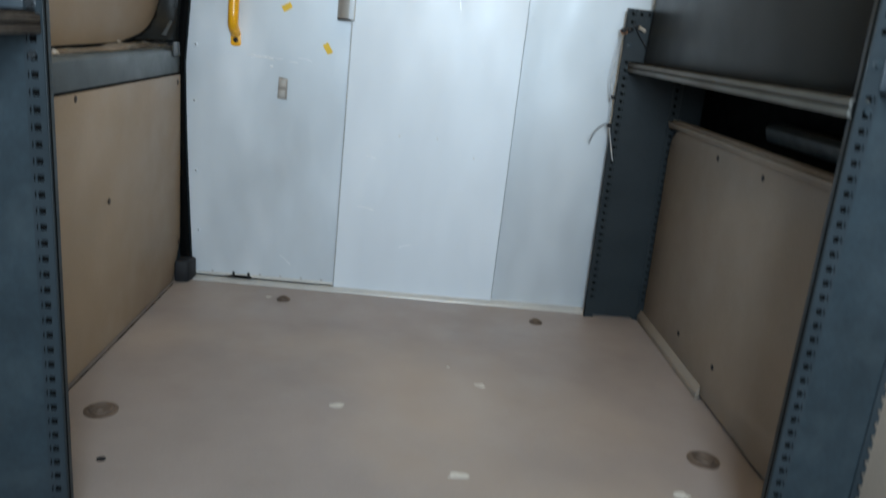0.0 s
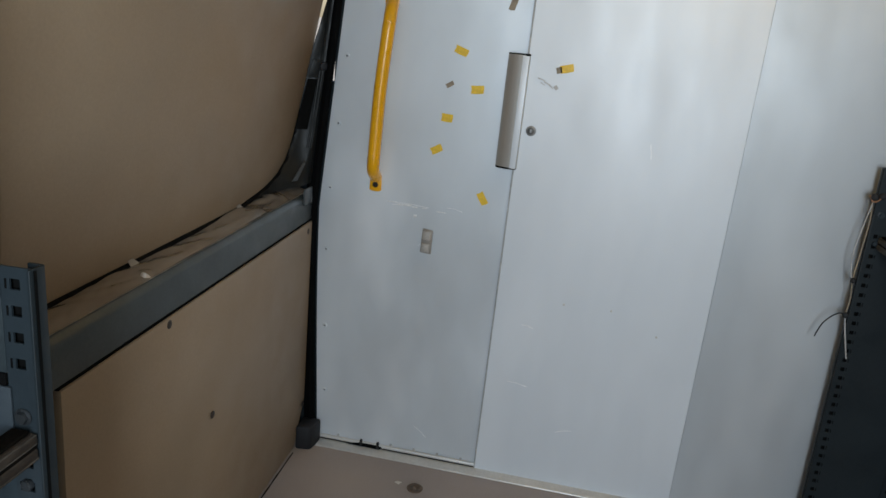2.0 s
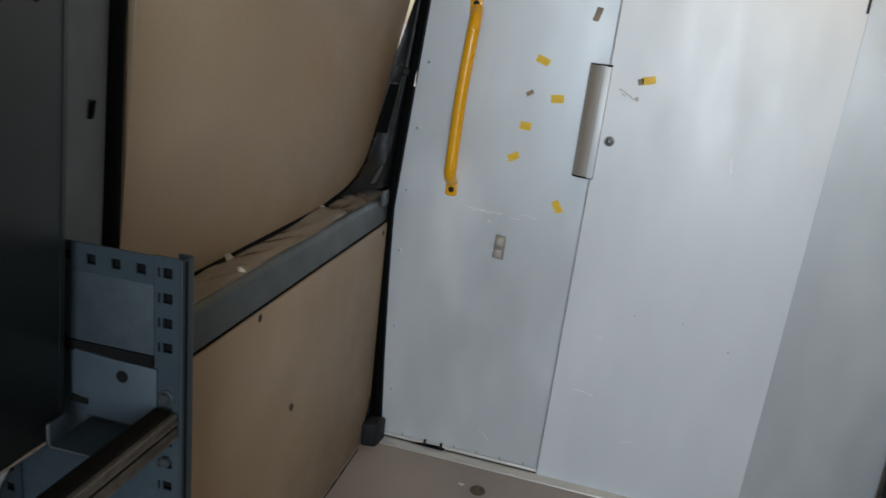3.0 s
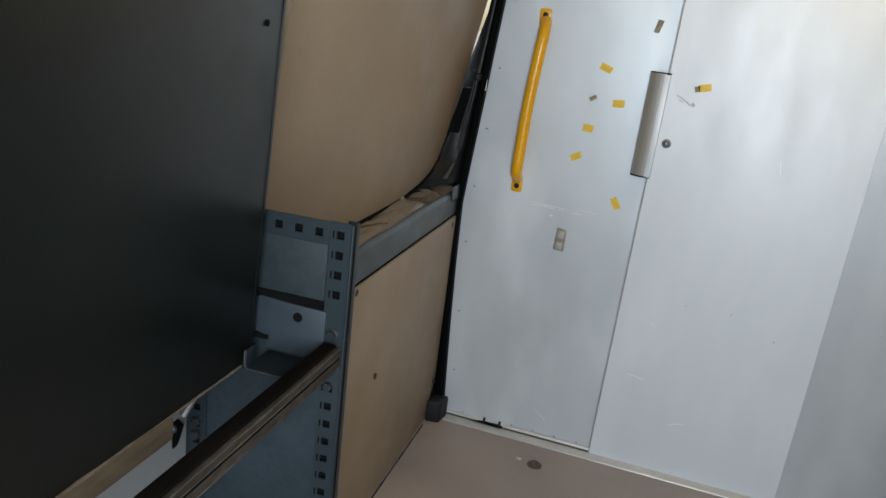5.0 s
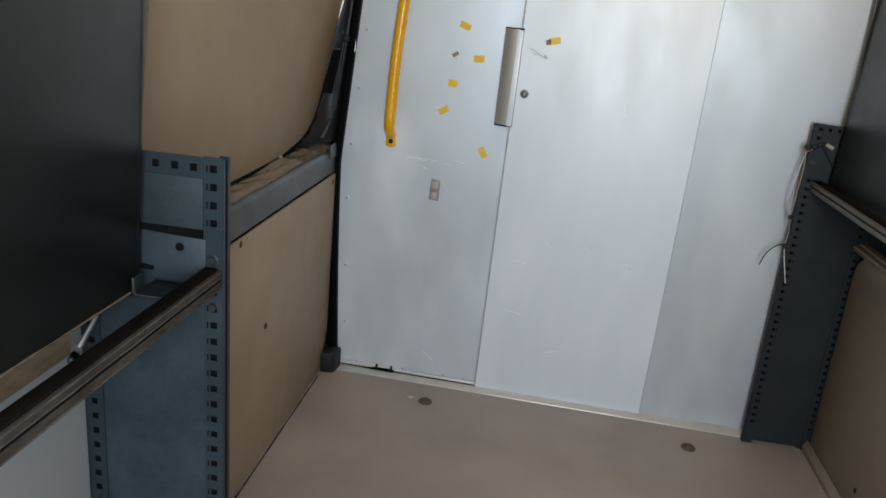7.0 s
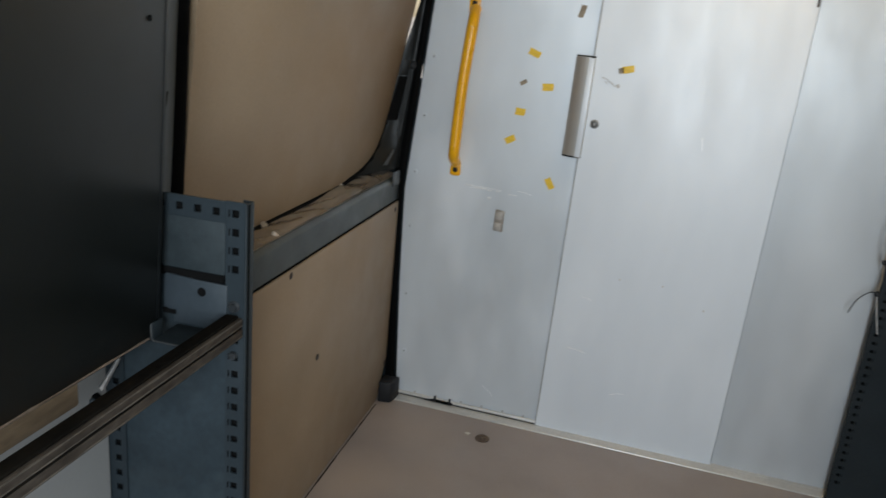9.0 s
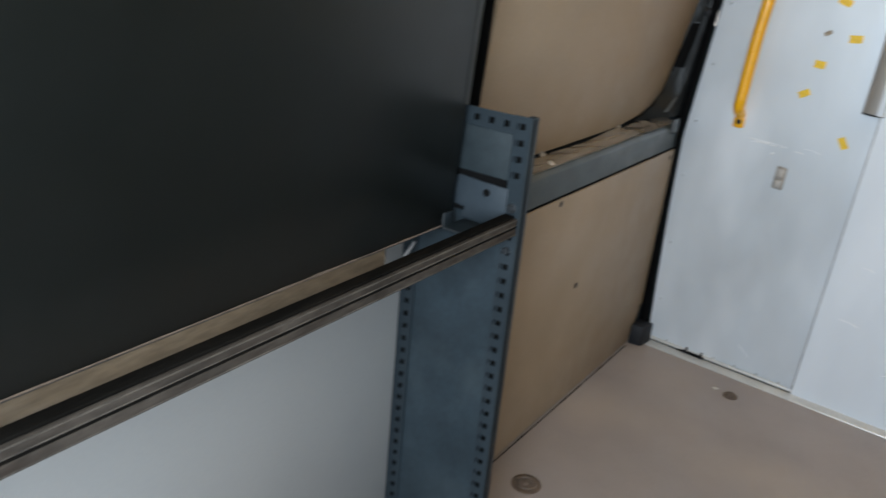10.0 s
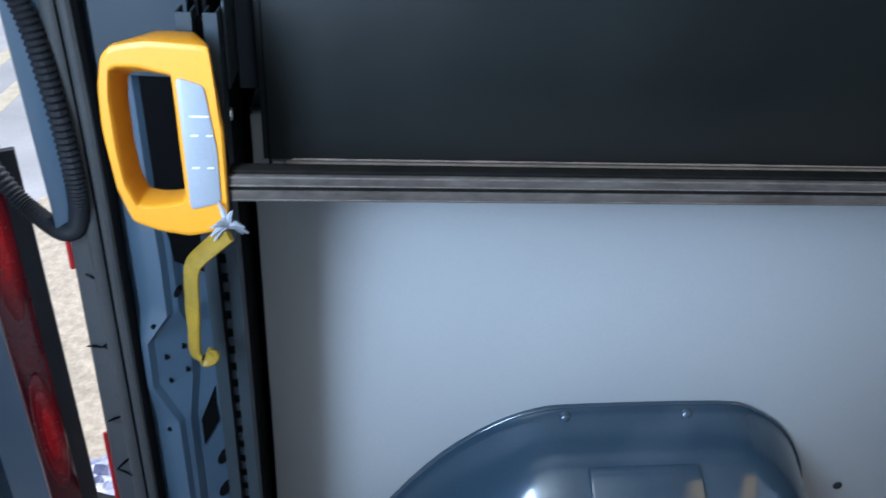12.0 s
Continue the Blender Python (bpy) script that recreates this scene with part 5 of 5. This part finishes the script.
# ---- wheel arch ----
b = bmesh.new()
rim = [(-0.15, 0.0), (-0.105, 0.16), (-0.05, 0.265), (0.03, 0.37), (0.115, 0.44), (0.185, 0.472), (0.26, 0.480), (0.48, 0.480), (0.55, 0.462), (0.615, 0.415), (0.665, 0.345), (0.705, 0.25), (0.735, 0.12), (0.75, 0.0)]
rim = [(p.x, p.y * 0.95) for p in bend([(y + (0.03 if y > 0.3 else 0.0), z, 0) for y, z in rim], 3)]
yc = 0.31
prevr = None
for x, ks, kz, dz in ((-0.805, 1.008, 1.008, 0.0), (-0.795, 1.008, 1.008, 0.0), (-0.793, 1.002, 1.002, 0.0), (-0.770, 0.99, 0.99, 0.0), (-0.735, 0.972, 0.968, 0.0), (-0.69, 0.95, 0.93, 0.0), (-0.645, 0.915, 0.865, 0.0), (-0.61, 0.87, 0.79, 0.0), (-0.59, 0.80, 0.69, 0.0), (-0.580, 0.70, 0.58, 0.0), (-0.578, 0.55, 0.42, 0.0)):
    cur = [b.verts.new((x, yc + (y - yc) * ks, max(z * kz, FOOT))) for y, z in rim]
    if prevr:
        for k in range(len(rim) - 1):
            b.faces.new((prevr[k], prevr[k + 1], cur[k + 1], cur[k]))
    prevr = cur
b.faces.new(prevr)
arch = thing("wheel_arch", (-0.8, 0.31, 0.0), "deep blue-grey glossy painted wheel arch cover", "wheel arch", LEFT, kind="structure")
part("shell", b, PAINT_DEEP, arch, "", 45)
for y in (0.231, 0.447):
    part("button", disc((-0.776, y, 0.4525), (0.55, 0, 0.83), 0.009, 0.005, 16, dome=0.003), PAINT_DEEP, arch, "pressed round button")
ridge = [(-0.690, 0.421), (-0.668, 0.4085), (-0.645, 0.392), (-0.625, 0.3735), (-0.608, 0.354), (-0.596, 0.328), (-0.592, 0.30)]
skin = [(x - 0.004, 0.252, z - 0.004) for x, z in ridge] + [(x + 0.008, 0.252, z + 0.009) for x, z in reversed(ridge)]
part("pressed_panel", prism(skin, (0, 0.188, 0), bevel=0.0045), PAINT_DEEP, arch, "raised pressed rectangle")
part("rim_bead", tube([(-0.793, yc + (y - yc) * 1.006, z * 1.006) for y, z in rim], 0.003, 6), PAINT_DEEP, arch, "", 60)
b = disc((-0.7995, 0.818, 0.231), (1, 0, 0), 0.009, 0.003, 12)
part("screw_hole", b, BLACK, wl, "dark screw hole")

# ---- floor fittings and marks ----
def lashing(x, y, r, turn, name="lashing_ring"):
    """A recessed lashing ring: a dished cup with its folding ring."""
    t_ = thing(name, (x, y, 0.0), "flush round steel lashing ring set in the floor", "lashing ring", FLAT, group="lashing rings in the floor")
    ca, sa = math.cos(turn), math.sin(turn)
    cup = disc((x, y, 0.0), (0, 0, 1), r, 0.004, 28, hole=r * 0.82)
    part("cup_rim", cup, BRASS, t_)
    part("cup", disc((x, y, 0.0002), (0, 0, 1), r * 0.82, 0.001, 28), RUST, t_, "dark dished cup")
    ring = [(x + ca * math.cos(a) * r * 0.62 - sa * math.sin(a) * r * 0.5, y + sa * math.cos(a) * r * 0.62 + ca * math.sin(a) * r * 0.5, 0.006 + 0.003 * math.sin(a)) for a in (2 * math.pi * k / 24 for k in range(25))]
    part("ring", tube(ring, r * 0.08, 8), BRASS, t_)
    part("bolt", disc((x - r * 0.1, y, 0.001), (0, 0, 1), r * 0.22, 0.004, 12, dome=0.002), RUST, t_)


lashing(-0.535, 2.628, 0.025, 0.2)
lashing(0.401, 2.621, 0.025, 0.5)
lashing(-0.803, 1.714, 0.042, 0.3)
lashing(0.745, 1.724, 0.042, 2.2)
random.seed(21)
for x, y, r in ((-0.219, 1.848, 0.021), (0.176, 2.048, 0.020), (0.109, 1.556, 0.024), (-0.593, 2.64, 0.012), (0.641, 1.551, 0.02), (0.08, 2.16, 0.006)):
    pts = []
    for k in range(10):
        a = 2 * math.pi * k / 10
        q = r * random.uniform(0.55, 1.15)
        pts.append((x + q * math.cos(a) * 1.1, y + q * math.sin(a) * 0.75, 0.0004))
    single("chipped_patch", prism(pts, (0, 0, 0.0008)), PALE, "small pale chip in the floor coating", "floor mark", (x, y, 0.0004), FLAT, group="chips in the floor")
b = disc((-0.707, 1.498, 0.0), (0, 0, 1), 0.011, 0.001, 12)
single("floor_plug", b, BLACK, "small dark screw plug in the floor", "plug", (-0.707, 1.498, 0.0), FLAT)

# ---- rear corner: pillar, seal, outer trims, open door ----
pr = thing("rear_pillar", (-0.88, -0.4, 0.0), "blue-grey stamped rear body pillar with holes", "pillar", LEFT, kind="structure")


def between(z, table):
    for (z0, a), (z1, c) in zip(table, table[1:]):
        if z <= z1:
            return a + (c - a) * max(0.0, (z - z0) / (z1 - z0))
    return table[-1][1]


def folds(z):
    """Where the pillar's two folds begin at the height z."""
    ya = between(z, ((0.0, -0.434), (0.37, -0.432), (0.45, -0.466), (0.545, -0.463), (0.60, -0.426), (0.70, -0.424), (0.80, -0.426), (2.0, -0.42)))
    yb = between(z, ((0.0, -0.420), (0.36, -0.416), (0.44, -0.408), (0.56, -0.404), (0.60, -0.410), (2.0, -0.405)))
    return ya, yb


def pillar_x(y, z):
    """Depth of the stamped pillar: a lit outer strip, a shallow hexagon and a deeper inner channel."""
    ya, yb = folds(z)
    outer = 0.42 * (y - ya) if y < ya else 0.0
    return -0.872 + outer + lean(z) * 0.6 - 0.012 * min(max((y - ya) / 0.008, 0.0), 1.0) - 0.55 * max(y - ya - 0.008, 0.0) - 0.012 * min(max((y - yb) / 0.010, 0.0), 1.0)


b = bmesh.new()
prev = None
for z in (0.0, 0.2, 0.36, 0.37, 0.39, 0.41, 0.43, 0.44, 0.45, 0.47, 0.49, 0.51, 0.53, 0.545, 0.56, 0.58, 0.59, 0.60, 0.62, 0.70, 0.80, 0.95, 1.2, 1.5, 1.95):
    ya, yb = folds(z)
    yy = [-0.494, -0.48, ya - 0.001, ya, ya + 0.008, ya + 0.009, yb - 0.0005, yb, yb + 0.010, yb + 0.011, -0.37, -0.35, -0.334]
    cur = [b.verts.new((pillar_x(y, z), y, z)) for y in yy]
    if prev:
        for j in range(len(yy) - 1):
            b.faces.new((prev[j], prev[j + 1], cur[j + 1], cur[j]))
    prev = cur
face = part("face", b, PAINT, pr, "", 24)
part("outer_return", box(-0.99, -0.885, -0.50, -0.488, 0.0, 1.95), STEEL_DARK, pr)
part("upper_panel", prism([(-0.853, -0.462, 1.006), (-0.853, -0.338, 1.004), (-0.800, -0.325, 1.94), (-0.800, -0.44, 1.94)], (-0.014, 0, 0), bevel=0.004), PAINT_GREY, pr, "grey-blue upper pillar panel")
part("diamond_opening", prism([(pillar_x(y, z) + 0.001, y, z) for y, z in ((-0.401, 0.348), (-0.3755, 0.405), (-0.374, 0.331), (-0.401, 0.286))], (0.005, 0, 0)), VOID, pr, "black diamond opening")
for y, z, r in ((-0.443, 0.503, 0.0062), (-0.416, 0.515, 0.0064), (-0.442, 0.450, 0.0062), (-0.415, 0.463, 0.0062), (-0.449, 0.578, 0.0055), (-0.451, 0.349, 0.0055)):
    part("round_hole", disc((pillar_x(y, z) + 0.0002, y, z), (1, 0, 0), r, 0.0008, 12), VOID, pr, "dark round hole")
for y, z, l in ((-0.408, 0.638, 0.009), (-0.374, 0.236, 0.017), (-0.378, 0.150, 0.017)):
    ov = [(pillar_x(y, z) - 0.004, y + 0.55 * l * math.cos(a) + 0.35 * l * math.sin(a), z + l * math.sin(a)) for a in (2 * math.pi * k / 14 for k in range(14))]
    part("oval_hole", prism(ov, (0.011, 0, 0)), VOID, pr, "dark oval hole")
# black sheets put the pillar's inner shade into colour
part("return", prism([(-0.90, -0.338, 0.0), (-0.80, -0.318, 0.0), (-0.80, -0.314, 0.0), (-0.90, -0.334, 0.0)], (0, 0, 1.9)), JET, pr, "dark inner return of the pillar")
part("inner_cover", box(-0.87, -0.862, -0.32, -0.217, 0.99, 1.93), JET, pr, "black sheet put in for the unlit inner side")
part("shade_cover", prism([(-0.895, -0.421, 0.70), (-0.895, -0.335, 0.66), (-0.868, -0.335, 1.003), (-0.868, -0.414, 1.003)], (0.004, 0, 0), bevel=0.001), JET, pr, "black sheet for the shade high in the pillar's hollow")
part("cavity", box(-0.98, -0.96, -0.47, -0.30, 0.0, 1.9), VOID, pr, "black sheet for the shade deep in the pillar")
seal = [(-0.872 + lean(z), -0.495 - 0.02 * (1 - z) * 0.5, z) for z in (-0.02, 0.3, 0.6, 0.9, 1.2, 1.6, 1.94)]
rs = thing("trim_rear_seal", (-0.88, -0.5, 0.0), "ribbed dark rubber seal round the rear door opening", "seal", LEFT, kind="structure")
part("bulb", tube(bend([(x, y - 0.015, z) for x, y, z in seal], 5), 0.0125, 12, flat=0.9), RUBBER_GREY, rs)
part("rib", tube(bend([(x + 0.001, y + 0.005, z) for x, y, z in seal], 5), 0.0095, 10), RUBBER_GREY, rs)
part("flange", tube(bend([(x - 0.003, y + 0.017, z) for x, y, z in seal], 5), 0.008, 8), JET, rs)
part("groove", tube(bend([(x + 0.006, y - 0.005, z) for x, y, z in seal], 5), 0.0022, 6), JET, rs)
ot = thing("rear_corner_trim", (-0.9, -0.55, 0.0), "black creased plastic trim at the rear opening", "trim", LEFT, kind="structure")
b = bmesh.new()
prevr = None
for k in range(31):
    z = -0.05 + 0.80 * k / 30
    cur = [b.verts.new((-0.885, -0.520 - 0.012 * (0.75 - z), z)), b.verts.new((-0.892, -0.535 - 0.012 * (0.75 - z), z + 0.01)), b.verts.new((-0.893, -0.555 - 0.02 * (0.75 - z), z)), b.verts.new((-0.93, -0.572 - 0.02 * (0.75 - z), z))]
    if prevr:
        for j in range(3):
            b.faces.new((prevr[j], prevr[j + 1], cur[j + 1], cur[j]))
    prevr = cur
part("cover", b, TRIM, ot, "", 25)
for y0, z0, y1, z1 in ((-0.544, 0.672, -0.520, 0.655), (-0.566, 0.530, -0.540, 0.529), (-0.540, 0.529, -0.520, 0.541), (-0.540, 0.529, -0.520, 0.516), (-0.558, 0.362, -0.532, 0.376), (-0.560, 0.244, -0.527, 0.280), (-0.560, 0.244, -0.533, 0.226)):
    part("crease", tube([(-0.889, y0, z0), (-0.8905, (y0 + y1) / 2, (z0 + z1) / 2 - 0.001), (-0.886, y1, z1)], [0.0012, 0.0024, 0.0012], 6), JET, ot, "dark crease in the plastic")
part("fold_line", tube([(-0.890, -0.558, 0.361), (-0.886, -0.522, 0.358)], 0.0012, 6), RUBBER_GREY, ot)
part("red_edge", tube([(-0.925, -0.574 - 0.02 * (0.75 - z), z) for z in (0.72, 0.66)], 0.004, 6), RED_TAPE, ot, "red reflective edge")
part("red_edge", tube([(-0.925, -0.574 - 0.02 * (0.75 - z), z) for z in (0.30, 0.15, 0.0)], 0.004, 6), RED_TAPE, ot, "red reflective edge")
part("upper_jamb", prism([(-0.885, -0.515, 0.75), (-0.885, -0.572, 0.75), (-0.93, -0.58, 0.75), (-0.93, -0.515, 0.75)], (0.085, 0, 1.18), bevel=0.006), PAINT, ot, "blue-grey painted jamb")

# corrugated cable sleeve
pth = bend([(-0.985, -0.735, 0.93), (-0.965, -0.690, 0.845), (-0.945, -0.645, 0.782), (-0.930, -0.613, 0.756), (-0.905, -0.578, 0.744), (-0.885, -0.553, 0.750), (-0.868, -0.532, 0.770), (-0.857, -0.521, 0.805), (-0.852, -0.517, 0.85), (-0.849, -0.518, 0.92), (-0.846, -0.523, 1.0), (-0.846, -0.532, 1.07), (-0.852, -0.55, 1.13)], 16)
single("cable_sleeve", tube(pth, [0.015 if k % 2 else 0.0118 for k in range(len(pth))], 14), BLACK, "black corrugated cable sleeve looping to the rear door", "cable", (-0.93, -0.6, 0.69), LEFT, smooth=20)

# open rear door swung outwards
rd = thing("rear_door", (-1.05, -0.9, -0.1), "open blue-grey rear door with a red lamp strip", "door", LEFT)
b = prism([(-1.0, -0.735, -0.10), (-1.035, -0.70, -0.10), (-1.06, -0.70, -0.10), (-1.09, -0.78, -0.10), (-1.16, -1.45, -0.10), (-1.10, -1.45, -0.10)], (0.0, 0, 2.0), bevel=0.008)
part("door_shell", b, PAINT, rd)
part("black_frame", prism([(-0.995, -0.735, -0.08), (-1.012, -0.700, -0.08), (-1.03, -0.668, -0.08), (-1.045, -0.674, -0.08), (-1.0, -0.745, -0.08)], (0.0, 0, 0.90), bevel=0.003), BLACK, rd, "black lamp surround")
b = bmesh.new()
for z0, z1 in ((-0.02, 0.86),):
    prism([(-0.990, -0.742, z0), (-1.016, -0.692, z0), (-1.024, -0.698, z0), (-0.996, -0.75, z0)], (0.0, 0, z1 - z0), b, 0.003)
lens = part("lamp", b, RED_LENS, rd, "dark red lamp lens")
# stepped reds, brighter inwards, put the glow in the lens into colour
for z0, z1 in ((0.08, 0.38), (0.50, 0.82)):
    for step, (wide, tall, coat_, words) in enumerate(((0.44, 1.0, RED_DIM, "dark red outer step of the bright spot in the lens"), (0.32, 0.74, RED_MID, "red middle step of the bright spot in the lens"), (0.18, 0.46, RED_GLOW, "bright red reflector"))):
        oval = []
        for k in range(20):
            a = 2 * math.pi * k / 20
            u = 0.5 + wide * math.cos(a)
            oval.append((-0.9900 - 0.024 * u + 0.001 * step, -0.7405 + 0.0465 * u + 0.001 * step, (z0 + z1) / 2 + (z1 - z0) / 2 * tall * math.sin(a)))
        part("reflector", prism(oval, (0.003, 0.003, 0), None, 0.001), coat_, lens, words)
part("door_pressing", box(-1.03, -1.012, -1.35, -0.82, 0.0, 0.75, 0.012), PAINT_DEEP, rd, "pressed inner panel")

# rear bumper step and things that close the corner
single("rear_step", box(-1.0, 1.0, -0.80, -0.605, -0.16, -0.09, 0.012), BLACK, "black plastic rear step", "step")
single("wall_rear_right", box(0.88, 1.06, -0.62, -0.58, 0.0, 1.95), PAINT, "blue-grey rear corner post", "wall", kind="structure")

random.seed(3)
b = bmesh.new()
grid = [[b.verts.new((-1.70 + 0.14 * i / 8 + random.uniform(-0.006, 0.006), -1.02 + 0.20 * j / 10 + random.uniform(-0.006, 0.006), -0.597 + random.uniform(0.0, 0.04))) for j in range(11)] for i in range(9)]
for i in range(8):
    for j in range(10):
        b.faces.new((grid[i][j], grid[i + 1][j], grid[i + 1][j + 1], grid[i][j + 1]))
single("plastic_scrap", b, LILAC, "crumpled lilac-grey plastic scrap on the paving", "litter", (-1.63, -0.92, -0.597))

# ---- outside ----
single("ground", box(-400, 400, -400, 400, -0.70, -0.64), ASPHALT, "sunlit grey concrete yard", "ground", kind="structure", smooth=0)
single("paving", box(-3.6, -1.15, -1.75, 0.6, -0.66, -0.60, 0.01), GRAVEL, "sunlit pale stone paving beside the van", "pavement", kind="structure")
for y in (-2.9, -2.55):
    single("road_marking", box(-9.0, -4.2, y, y + 0.12, -0.645, -0.636), ROAD_YELLOW, "worn yellow painted road line", "road marking", group="yellow road lines")
